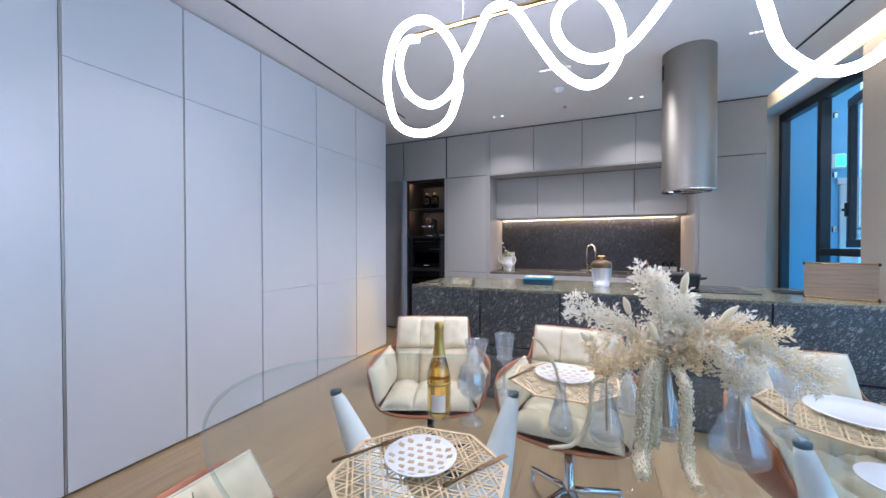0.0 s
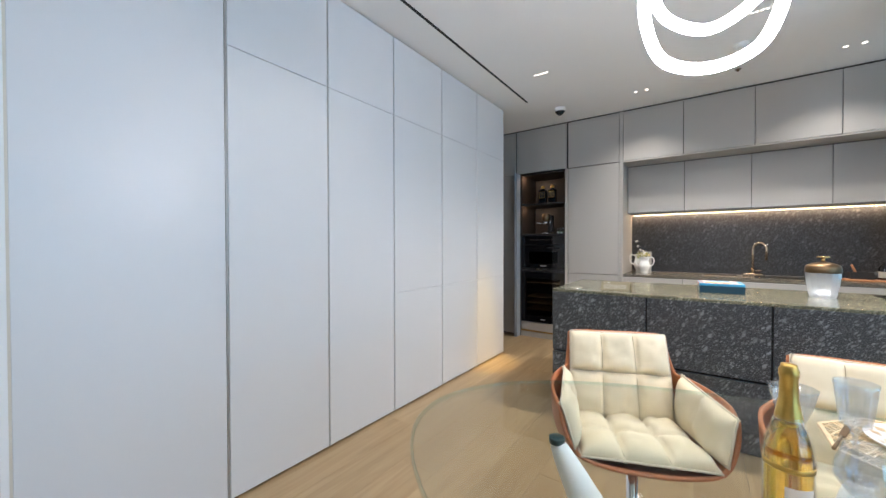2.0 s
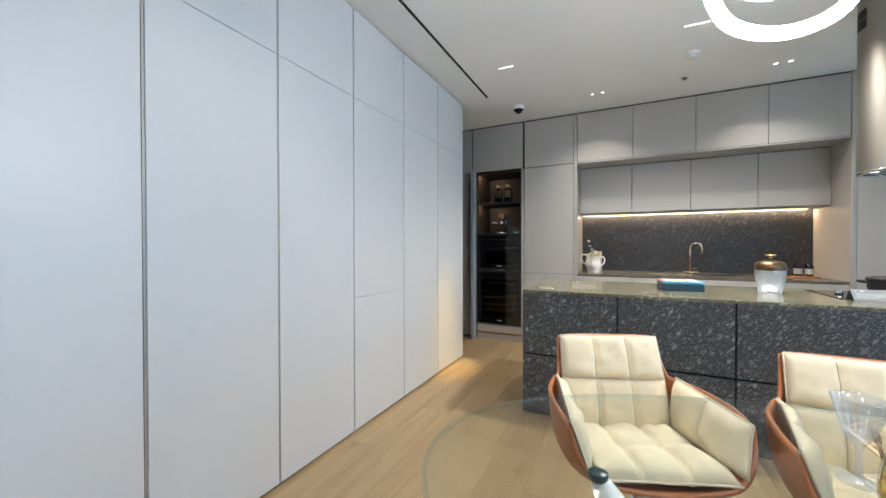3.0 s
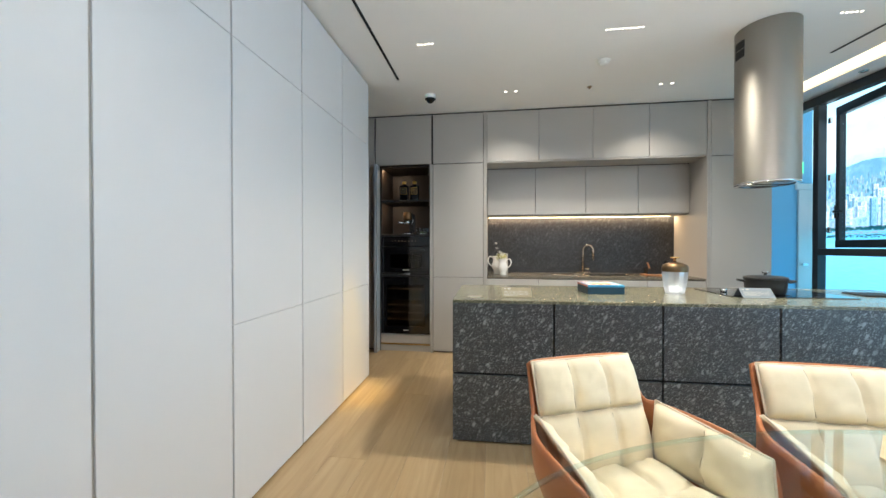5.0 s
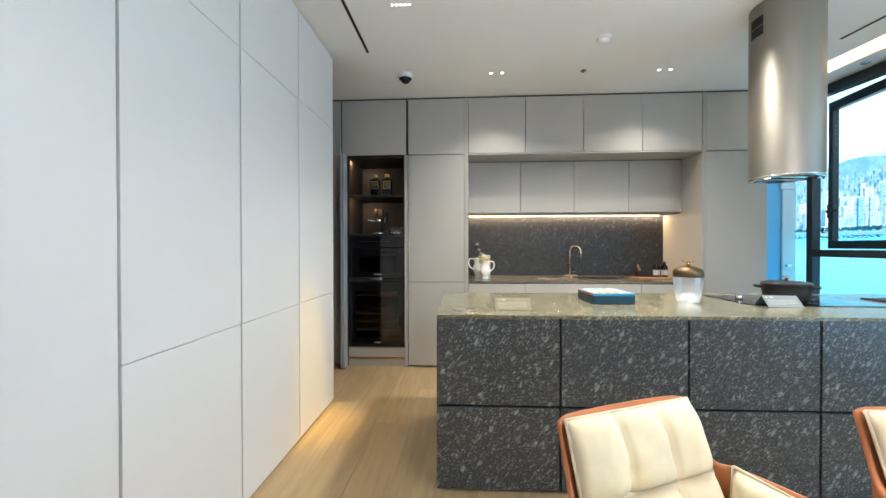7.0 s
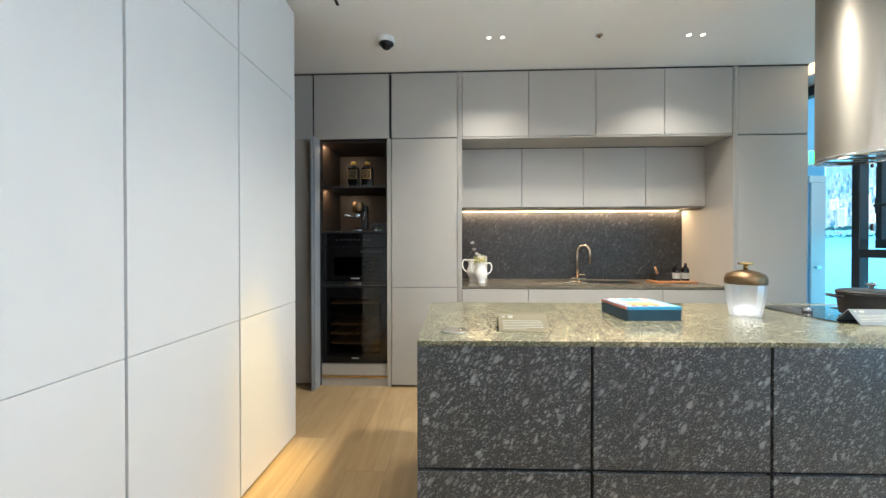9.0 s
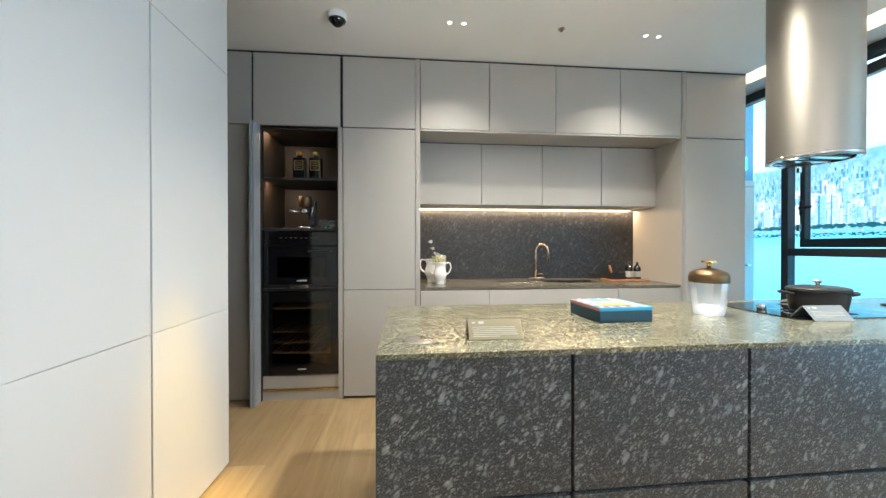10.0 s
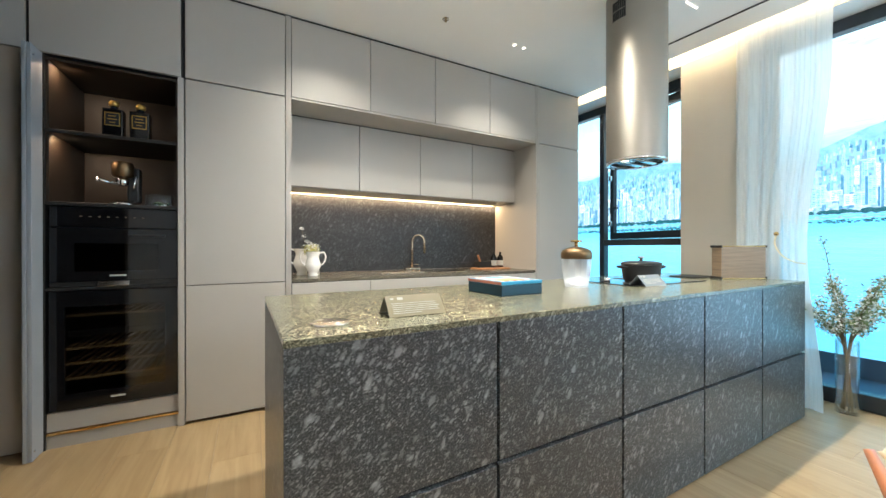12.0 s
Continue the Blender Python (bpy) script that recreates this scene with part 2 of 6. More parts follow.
plain("card_grey", (0.20, 0.225, 0.245), 0.6, vary=0.03)
plain("card_print", (0.50, 0.48, 0.42), 0.6, vary=0.02)
plain("box_navy", (0.012, 0.055, 0.085), 0.45, vary=0.06)
plain("box_blue", (0.05, 0.36, 0.58), 0.45, vary=0.04)
plain("box_coral", (0.72, 0.24, 0.16), 0.45, vary=0.04)
plain("box_red", (0.62, 0.085, 0.06), 0.45, vary=0.04)
plain("box_white", (0.82, 0.80, 0.76), 0.45, vary=0.03)
plain("box_yellow", (0.80, 0.58, 0.16), 0.45, vary=0.04)
plain("box_pale", (0.82, 0.74, 0.66), 0.45, vary=0.04)
plain("white_plastic", (0.80, 0.80, 0.79), 0.4, vary=0.02)
plain("soap_label", (0.42, 0.42, 0.38), 0.6, vary=0.05)
plain("leaf_green", (0.16, 0.22, 0.09), 0.55, vary=0.35, scale=25)
plain("leaf_yellow", (0.36, 0.36, 0.08), 0.6, vary=0.3, scale=25)
plain("stem_brown", (0.13, 0.10, 0.05), 0.7, vary=0.3, scale=30)
plain("shelf_beech", (0.42, 0.30, 0.16), 0.5, vary=0.15, scale=9)
plain("hood_steel", (0.30, 0.278, 0.245), 0.48, metal=1.0, vary=0.008, scale=0.8, bumpy=0.0)


def dried(name, colour, share):
    """Thin dried plant matter: light passes through as well as off it."""
    m, nt, p = nodes_of(name)
    out = nt.nodes["Material Output"]
    n = add(nt, "ShaderNodeTexNoise", Scale=35.0, Detail=3.0)
    c = ramp(nt, n.outputs[0], [(0.3, tuple(0.84 * v for v in colour)), (0.6, colour)])
    df = nt.nodes.new("ShaderNodeBsdfDiffuse")
    tl = nt.nodes.new("ShaderNodeBsdfTranslucent")
    nt.links.new(c, df.inputs[0]), nt.links.new(c, tl.inputs[0])
    mx = nt.nodes.new("ShaderNodeMixShader")
    mx.inputs[0].default_value = share
    nt.links.new(df.outputs[0], mx.inputs[1]), nt.links.new(tl.outputs[0], mx.inputs[2])
    nt.links.new(mx.outputs[0], out.inputs[0])
    MATS[name] = m


dried("dried_white", (0.97, 0.92, 0.80), 0.5)
dried("dried_beige", (0.95, 0.82, 0.58), 0.5)
dried("dried_cream", (0.96, 0.88, 0.68), 0.4)
plain("petal_white", (0.80, 0.80, 0.74), 0.6, vary=0.06, scale=30)
plain("frosted_resin", (0.86, 0.86, 0.83), 0.45, vary=0.02, scale=4, bumpy=0.03)
plain("blue_steel", (0.34, 0.37, 0.41), 0.4, metal=0.1, vary=0.04)
plain("pad_green", (0.02, 0.05, 0.05), 0.3, vary=0.1)
plain("rope_cream", (0.70, 0.60, 0.42), 0.9, vary=0.1, scale=40, grain=300, bumpy=0.4)
# white wall with the panorama's blue glow painted into its colour
plain("service_blue_lit", (0.22, 0.50, 0.72), 0.7, vary=0.03, bumpy=0.03)
plain("outer_floor", (0.05, 0.10, 0.16), 0.6, vary=0.1)
plain("gold_foil", (0.62, 0.40, 0.10), 0.32, metal=0.8, vary=0.15, scale=25, grain=180, bumpy=0.3)
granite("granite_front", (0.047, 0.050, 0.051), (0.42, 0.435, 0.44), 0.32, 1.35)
# same stone as the front; warm lamp light on the top is painted in
granite("granite_top_lit", (0.125, 0.120, 0.080), (0.58, 0.56, 0.40), 0.20, 1.3)
granite("granite_splash", (0.017, 0.0175, 0.019), (0.20, 0.205, 0.21), 0.38, 0.8)
granite("stone_counter", (0.105, 0.095, 0.075), (0.36, 0.33, 0.26), 0.22, 0.9)
oak("oak")
glassy("glass", (0.97, 0.99, 0.98), 0.0, 1.5)
glassy("crystal", (0.985, 0.99, 0.992), 0.02, 1.9, thin=True)
glassy("pane", (0.93, 0.97, 0.99), 0.0, 1.35, thin=True)
glassy("smoked_pane", (0.40, 0.39, 0.37), 0.02, 1.5, thin=True)
glassy("amber_wine", (0.93, 0.62, 0.10), 0.0, 1.4)
glassy("tabletop_thin", (0.965, 0.985, 0.98), 0.0, 1.32, thin=True)
glassy("edge_glass", (0.90, 0.965, 0.945), 0.05, 1.6, thin=True)
sheer("sheer")


def lit_crystal(name, scatter=0.35, gloss=0.22):
    """Cut crystal that scatters part of the light from inside."""
    m, nt, p = nodes_of(name)
    out = nt.nodes["Material Output"]
    tr = nt.nodes.new("ShaderNodeBsdfTransparent"); tr.inputs[0].default_value = (0.93, 0.95, 0.97, 1)
    tl = nt.nodes.new("ShaderNodeBsdfTranslucent"); tl.inputs[0].default_value = (0.92, 0.94, 0.96, 1)
    gl = nt.nodes.new("ShaderNodeBsdfGlossy"); gl.inputs["Roughness"].default_value = 0.06
    a = nt.nodes.new("ShaderNodeMixShader"); a.inputs[0].default_value = scatter
    b = nt.nodes.new("ShaderNodeMixShader"); b.inputs[0].default_value = gloss
    nt.links.new(tr.outputs[0], a.inputs[1]), nt.links.new(tl.outputs[0], a.inputs[2])
    nt.links.new(a.outputs[0], b.inputs[1]), nt.links.new(gl.outputs[0], b.inputs[2])
    nt.links.new(b.outputs[0], out.inputs[0])
    MATS[name] = m


lit_crystal("lit_crystal", 0.52, 0.26)
lit_crystal("goblet_crystal", 0.06, 0.16)
lit_crystal("vase_crystal", 0.045, 0.13)
# dark tone for the shade in the quilting creases
plain("seam_shade", (0.36, 0.29, 0.18), 0.9, vary=0.05, scale=30)
glow("lamp_white", (1.0, 0.96, 0.94), 56.0)
glow("led_warm", (1.0, 0.70, 0.34), 2.6)
glow("led_dot", (1.0, 0.80, 0.50), 22.0)
glow("cove_glow", (1.0, 0.84, 0.58), 1.6)
glow("spot_glow", (1.0, 0.88, 0.68), 4.5)
glow("lantern_glow", (1.0, 0.93, 0.82), 7.0)
glow("led_green", (0.1, 1.0, 0.3), 2.0)

# ---- building helpers ----


def box(bm, x0, x1, y0, y1, z0, z1, bev=0.0, seg=1):
    t = bmesh.new()
    bmesh.ops.create_cube(t, size=1)
    for v in t.verts:
        v.co = Vector(((x0 + x1) / 2 + v.co.x * (x1 - x0), (y0 + y1) / 2 + v.co.y * (y1 - y0), (z0 + z1) / 2 + v.co.z * (z1 - z0)))
    if bev:
        bmesh.ops.bevel(t, geom=t.edges[:], offset=bev, segments=seg, affect="EDGES", profile=0.5)
    return merge(bm, t)


def merge(bm, t, m=None):
    me = bpy.data.meshes.new("tmp")
    if m is not None:
        bmesh.ops.transform(t, matrix=m, verts=t.verts[:])
    t.to_mesh(me)
    t.free()
    bm.from_mesh(me)
    bpy.data.meshes.remove(me)
    return bm


def B(*a, **k):
    return box(bmesh.new(), *a, **k)


def lathe(profile, n=28, cap=True):
    """A turned shape from (radius, height) pairs."""
    bm = bmesh.new()
    rings = []
    for r, z in profile:
        if r < 1e-5:
            rings.append([bm.verts.new((0, 0, z))])
        else:
            rings.append([bm.verts.new((r * math.cos(2 * math.pi * i / n), r * math.sin(2 * math.pi * i / n), z)) for i in range(n)])
    for a, b in zip(rings, rings[1:]):
        for i in range(n):
            j = (i + 1) % n
            if len(a) == 1 and len(b) == 1:
                continue
            if len(a) == 1:
                bm.faces.new((a[0], b[j], b[i]))
            elif len(b) == 1:
                bm.faces.new((a[i], a[j], b[0]))
            else:
                bm.faces.new((a[i], a[j], b[j], b[i]))
    if cap:
        for ring, flip in ((rings[0], True), (rings[-1], False)):
            if len(ring) > 1:
                bm.faces.new(ring[::-1] if flip else ring)
    bmesh.ops.recalc_face_normals(bm, faces=bm.faces[:])
    for f in bm.faces:
        f.smooth = True
    return bm


def moved(bm, m):
    bmesh.ops.transform(bm, matrix=m, verts=bm.verts[:])
    return bm


def spline(pts, per=8, closed=False):
    p = [Vector(q) for q in pts]
    n = len(p)
    out = []
    for i in range(n if closed else n - 1):
        a, b = p[(i - 1) % n] if closed or i else p[0], p[i]
        c = p[(i + 1) % n]
        d = p[(i + 2) % n] if closed or i + 2 < n else p[-1]
        for k in range(per):
            t = k / per
            out.append(0.5 * ((2 * b) + (c - a) * t + (2 * a - 5 * b + 4 * c - d) * t * t + (3 * b - a - 3 * c + d) * t ** 3))
    if not closed:
        out.append(p[-1])
    return out


def tube(pts, radius, n=8, bm=None):
    """A round tube along a line; radius is a number or a function of 0..1."""
    bm = bm or bmesh.new()
    pts = [Vector(q) for q in pts]
    rings, up = [], None
    for i, p in enumerate(pts):
        d = (pts[min(i + 1, len(pts) - 1)] - pts[max(i - 1, 0)]).normalized()
        if up is None:
            up = d.orthogonal().normalized()
        up = (up - d * up.dot(d)).normalized()
        side = d.cross(up)
        r = radius(i / (len(pts) - 1)) if callable(radius) else radius
        rings.append([bm.verts.new(p + r * (math.cos(2 * math.pi * k / n) * up + math.sin(2 * math.pi * k / n) * side)) for k in range(n)])
    for a, b in zip(rings, rings[1:]):
        for k in range(n):
            f = bm.faces.new((a[k], a[(k + 1) % n], b[(k + 1) % n], b[k]))
            f.smooth = True
    bm.faces.new(rings[0][::-1]), bm.faces.new(rings[-1])
    return bm


def slab(grid, thick, smooth=True):
    """A closed sheet of some thickness from a grid of points."""
    bm = bmesh.new()
    h, w = len(grid), len(grid[0])
    g = [[Vector(q) for q in row] for row in grid]
    nor = [[None] * w for _ in range(h)]
    for i in range(h):
        for j in range(w):
            du = g[i][min(j + 1, w - 1)] - g[i][max(j - 1, 0)]
            dv = g[min(i + 1, h - 1)][j] - g[max(i - 1, 0)][j]
            nor[i][j] = du.cross(dv).normalized()
    top = [[bm.verts.new(g[i][j]) for j in range(w)] for i in range(h)]
    bot = [[bm.verts.new(g[i][j] - nor[i][j] * thick) for j in range(w)] for i in range(h)]
    for i in range(h - 1):
        for j in range(w - 1):
            bm.faces.new((top[i][j], top[i][j + 1], top[i + 1][j + 1], top[i + 1][j]))
            bm.faces.new((bot[i][j], bot[i + 1][j], bot[i + 1][j + 1], bot[i][j + 1]))
    for j in range(w - 1):
        bm.faces.new((top[0][j], bot[0][j], bot[0][j + 1], top[0][j + 1]))
        bm.faces.new((top[-1][j], top[-1][j + 1], bot[-1][j + 1], bot[-1][j]))
    for i in range(h - 1):
        bm.faces.new((top[i][0], top[i + 1][0], bot[i + 1][0], bot[i][0]))
        bm.faces.new((top[i][-1], bot[i][-1], bot[i + 1][-1], top[i + 1][-1]))
    for f in bm.faces:
        f.smooth = smooth
    return bm


def link_mesh(name, bm, material, smooth=None):
    me = bpy.data.meshes.new(name)
    bm.to_mesh(me)
    bm.free()
    me.materials.append(MATS[material])
    return new(name, me)


def thing(name, at, label, category, group="", kind=""):
    e = new(name)
    e.empty_display_size = 0.05
    e.location = at
    return tagged(e, label, category, group, kind)


def place(e):
    return Matrix.Translation(e.location) if e.parent is None else place(e.parent) @ Matrix.Translation(e.location)


def part(name, bm, material, parent, label="", local=False):
    """One mesh under a thing or part; bm is in world metres unless local."""
    if not local:
        bmesh.ops.transform(bm, matrix=place(parent).inverted(), verts=bm.verts[:])
    ob = link_mesh(name, bm, material)
    ob.parent = parent
    if label:
        ob["label"] = label
    return ob


def solid(name, bm, material, label, category, kind="", group=""):
    return tagged(link_mesh(name, bm, material), label, category, group, kind)


def struct(name, bm, material, label, category):
    return solid(name, bm, material, label, category, "structure")


def wbox(*a, **k):
    """A box in the slightly turned frame of the window wall."""
    return moved(B(*a, **k), WIN)

# ---- structure ----
SX0, SX1, SY0, SY1 = -5.2, 3.6, -5.0, 7.0
floor = struct("floor", B(SX0, 3.4, SY0, 6.2, FZ - 0.12, FZ - 0.012), "plinth_brown", "pale oak plank floor running towards the kitchen", "floor")
lip = [WIN @ Vector((-0.43, v, 0)) for v in (-4.6, 5.9)]
bm = bmesh.new()
ring = [(SX0, SY0), (lip[0].x, SY0), (lip[1].x, 6.2), (SX0, 6.2)]
lo = [bm.verts.new((x, y, CEIL)) for x, y in ring]
hi = [bm.verts.new((x, y, CEIL + 0.02)) for x, y in ring]
bm.faces.new(lo[::-1]), bm.faces.new(hi)
for i in range(4):
    bm.faces.new((lo[i], lo[(i + 1) % 4], hi[(i + 1) % 4], hi[i]))
ceiling = struct("ceiling", bm, "ceiling_paint", "smooth off-white painted ceiling with linear slots", "ceiling")
bm = bmesh.new()
merge(bm, wbox(-0.46, 0.02, -4.6, 5.9, CEIL + 0.16, CEIL + 0.19))
merge(bm, wbox(-0.455, -0.43, -4.6, 5.9, CEIL + 0.021, CEIL + 0.16))
struct("ceiling_cove", bm, "white_paint", "white plaster cove recess above the window wall", "cove")
struct("window_soffit", wbox(-0.238, 0.10, -4.6, 5.9, 2.85, CEIL + 0.16), "white_paint", "white plaster soffit over the windows", "soffit")
struct("wall_pier", wbox(-0.24, 0.12, 3.44, 3.943, FZ, 2.849), "wall_paint", "beige painted pier between two windows", "wall")
struct("wall_pier_far", wbox(-0.24, 0.12, 5.66, 5.9, FZ, 2.849), "wall_paint", "beige painted wall end beside the window", "wall")
struct("wall_pier_rear", wbox(-0.24, 0.12, -4.6, -2.6, FZ, 2.849), "wall_paint", "beige painted wall beyond the windows", "wall")
struct("cove_side", wbox(-0.243, -0.2385, -4.6, 5.9, 2.8495, CEIL + 0.16), "wall_paint", "beige painted upper wall inside the lit cove", "wall")
struct("wall_back", B(SX0, 2.0, 5.66, 5.86, FZ, 3.1), "wall_paint", "plain wall behind the fitted kitchen", "wall")
struct("wall_south", B(SX0, 3.4, SY0 - 0.2, SY0, FZ, 3.1), "wall_paint", "plain beige wall at the far end of the room", "wall")
struct("wall_west", B(SX0 - 0.2, SX0, SY0, 6.2, FZ, 3.1), "wall_paint", "plain beige wall beyond the passage", "wall")
struct("wall_return", B(SX0, WALL_X - 0.002, 0.225, 0.36, FZ, CEIL - 0.002), "wall_paint", "beige painted return wall with switch panels", "wall")
struct("wall_return_trim", B(WALL_X - 0.014, WALL_X + 0.004, 0.205, 0.2245, FZ, CEIL - 0.004), "white_paint", "white corner trim at the cupboard end", "trim")
struct("wall_behind_cupboards", B(-3.30, -3.20, 0.36, 4.02, FZ, CEIL - 0.002), "white_paint", "wall behind the pale cupboards", "wall")

# slots in the ceiling
bm = B(-2.232, -2.212, 0.6, 3.975, CEIL - 0.004, CEIL + 0.012)
struct("ceiling_slot", bm, "gap_dark", "narrow black air slot in the ceiling", "slot")
struct("ceiling_slot_window", wbox(-0.695, -0.675, -3.0, 4.05, CEIL - 0.004, CEIL + 0.012), "gap_dark", "narrow black air slot along the window side", "slot")
struct("shadow_gap_back", B(-5.0, 1.68, BACK_Y + 0.004, BACK_Y + 0.02, 2.862, CEIL), "gap_dark", "dark shadow gap over the grey cupboards", "trim")
struct("cove_strip", wbox(-0.428, -0.418, -4.2, 5.6, CEIL + 0.03, CEIL + 0.05), "cove_glow", "warm light strip hidden in the cove", "light strip")


def window(name, v0, v1, mullions, transom, label):
    """Dark aluminium frame from floor to soffit, with panes."""
    w = thing(name, WIN @ Vector((0.03, (v0 + v1) / 2, FZ)), label, "window", kind="structure")
    fr = bmesh.new()
    merge(fr, wbox(0, 0.09, v0, v1, 2.755, 2.849, bev=0.004))
    merge(fr, wbox(0, 0.09, v0, v1, FZ, 0.075, bev=0.004))
    for a, b in mullions:
        merge(fr, wbox(0.001, 0.089, a, b, 0.0755, 2.7545, bev=0.004))
    part("window_frame", fr, "frame_dark", w, "dark aluminium window frame")
    if transom:
        part("transom", wbox(-0.012, 0.10, transom[0], transom[1], 1.165, 1.236, bev=0.005), "frame_dark", w, "dark transom rail")
    edges = sorted(mullions)
    for (a0, a1), (b0, b1) in zip(edges, edges[1:]):
        spans = [(0.076, 2.754)]
        if transom and a1 >= transom[0] - 0.01 and b0 <= transom[1] + 0.01:
            spans = [(0.076, 1.164)]
        for z0, z1 in spans:
            p = part("pane", wbox(0.04, 0.046, a1 + 0.001, b0 - 0.001, z0, z1), "pane", w, "clear glass pane")
            p.visible_shadow = False
    return w


w1 = window("window_1", 3.944, 5.655, [(3.944, 4.0), (4.892, 4.955), (5.595, 5.655)], (4.0, 4.892), "tall dark aluminium window with an open upper casement")
w2 = window("window_2", -2.6, 3.44, [(-2.6, -2.52), (-0.6, -0.5), (1.35, 1.45), (3.32, 3.44)], None, "wide dark aluminium window down to the floor")
# the casement that stands open outwards
CAS = WIN @ Matrix.Translation((0.05, 4.02, 0)) @ pose(0, 0, 0, 0, 0, -12)
sash = thing("casement", CAS @ Vector((0, 0, 1.24)), "open dark casement sash with a lever handle", "window", kind="structure")
fr = bmesh.new()
for a in ((0, 0.06, 0, 0.98, 1.245, 1.325), (0, 0.06, 0, 0.98, 2.66, 2.75), (0.001, 0.059, 0.925, 0.979, 1.325, 2.66), (0.001, 0.059, 0.001, 0.055, 1.325, 2.66)):
    merge(fr, B(*a, bev=0.004), CAS)
part("sash_frame", fr, "frame_dark", sash)
pn = part("pane", moved(B(0.027, 0.033, 0.056, 0.924, 1.326, 2.659), CAS), "pane", sash, "clear glass pane")
pn.visible_shadow = False
hd = moved(B(-0.02, 0, 0.935, 0.965, 1.56, 1.70, bev=0.005), CAS)
merge(hd, B(-0.045, -0.02, 0.83, 0.952, 1.615, 1.64, bev=0.006), CAS)
part("handle", hd, "black_matt", sash, "black lever handle")
for z in (1.40, 1.95, 2.55):
    part("hinge", wbox(0.091, 0.12, 4.862, 4.891, z, z + 0.06, bev=0.004), "chrome", w1)

# ---- lit city print outside the windows ----
PU = 0.95


def print_material():
    m, nt, p = nodes_of("city_print")
    tc = nt.nodes.new("ShaderNodeTexCoord")
    sep = nt.nodes.new("ShaderNodeSeparateXYZ")
    nt.links.new(tc.outputs["Object"], sep.inputs[0])
    z = add(nt, "ShaderNodeMapRange")
    z.inputs[1].default_value, z.inputs[2].default_value = 0.1, 3.2
    nt.links.new(sep.outputs[2], z.inputs[0])
    base = ramp(nt, z.outputs[0], [(0.0, (0.16, 0.62, 0.90)), (0.30, (0.26, 0.75, 1.0)), (0.395, (0.12, 0.55, 0.80)), (0.40, (0.30, 0.70, 0.86)), (0.60, (0.42, 0.82, 0.98)), (0.72, (0.80, 0.97, 1.0)), (1.0, (0.40, 0.82, 1.0))])
    mp = nt.nodes.new("ShaderNodeMapping"); mp.inputs["Scale"].default_value = (1, 0.7, 2.4)
    nt.links.new(tc.outputs["Object"], mp.inputs[0])
    cl = add(nt, "ShaderNodeTexNoise", Scale=1.6, Detail=6.0, Roughness=0.6)
    nt.links.new(mp.outputs[0], cl.inputs["Vector"])
    cloud = ramp(nt, cl.outputs[0], [(0.42, (0, 0, 0)), (0.62, (1, 1, 1))])
    hi = ramp(nt, z.outputs[0], [(0.62, (0, 0, 0)), (0.72, (0.8, 0.8, 0.8))])
    fac = nt.nodes.new("ShaderNodeMath"); fac.operation = "MULTIPLY"
    nt.links.new(cloud, fac.inputs[0]), nt.links.new(hi, fac.inputs[1])
    mx = nt.nodes.new("ShaderNodeMix"); mx.data_type = "RGBA"
    nt.links.new(fac.outputs[0], mx.inputs[0]), nt.links.new(base, mx.inputs[6])
    mx.inputs[7].default_value = (1.0, 1.0, 1.0, 1)
    mr = nt.nodes.new("ShaderNodeMapping"); mr.inputs["Scale"].default_value = (1, 2.0, 60)
    nt.links.new(tc.outputs["Object"], mr.inputs[0])
    rp = add(nt, "ShaderNodeTexNoise", Scale=3.0, Detail=3.0)
    nt.links.new(mr.outputs[0], rp.inputs["Vector"])
    rip = ramp(nt, rp.outputs[0], [(0.35, (0.82, 0.92, 0.95)), (0.7, (1.08, 1.04, 1.02))])
    mul = nt.nodes.new("ShaderNodeMix"); mul.data_type = "RGBA"; mul.blend_type = "MULTIPLY"; mul.inputs[0].default_value = 1
    nt.links.new(mx.outputs[2], mul.inputs[6]), nt.links.new(rip, mul.inputs[7])
    nt.links.new(mul.outputs[2], p.inputs["Emission Color"])
    p.inputs["Emission Strength"].default_value = 1.95
    p.inputs["Base Color"].default_value = (0.02, 0.02, 0.02, 1)
    p.inputs["Roughness"].default_value = 0.6
    MATS["city_print"] = m


def print_tone(name, lo, hi, strength=1.1, windows=False, scale=30.0):
    m, nt, p = nodes_of(name)
    v = mapped(nt, (1, 1, 1))
    geo = nt.nodes.new("ShaderNodeNewGeometry")
    col = ramp(nt, geo.outputs["Random Per Island"], [(0.0, lo), (1.0, hi)])
    n = add(nt, "ShaderNodeTexNoise", Scale=scale, Detail=3.0)
    nt.links.new(v, n.inputs["Vector"])
    sh = ramp(nt, n.outputs[0], [(0.35, (0.65, 0.8, 0.9)), (0.65, (1.1, 1.05, 1.0))])
    mul = nt.nodes.new("ShaderNodeMix"); mul.data_type = "RGBA"; mul.blend_type = "MULTIPLY"; mul.inputs[0].default_value = 1
    nt.links.new(col, mul.inputs[6]), nt.links.new(sh, mul.inputs[7])
    nt.links.new(mul.outputs[2], p.inputs["Emission Color"])
    p.inputs["Emission Strength"].default_value = strength
    p.inputs["Base Color"].default_value = (0.02, 0.02, 0.02, 1)
    MATS[name] = m


print_material()
print_tone("print_hill", (0.32, 0.66, 0.80), (0.40, 0.74, 0.88), 1.45, scale=14)
print_tone("print_tower", (0.42, 0.76, 0.94), (1.0, 1.0, 1.0), 1.7)
print_tone("print_low", (0.03, 0.28, 0.48), (0.80, 0.97, 1.0), 1.4)
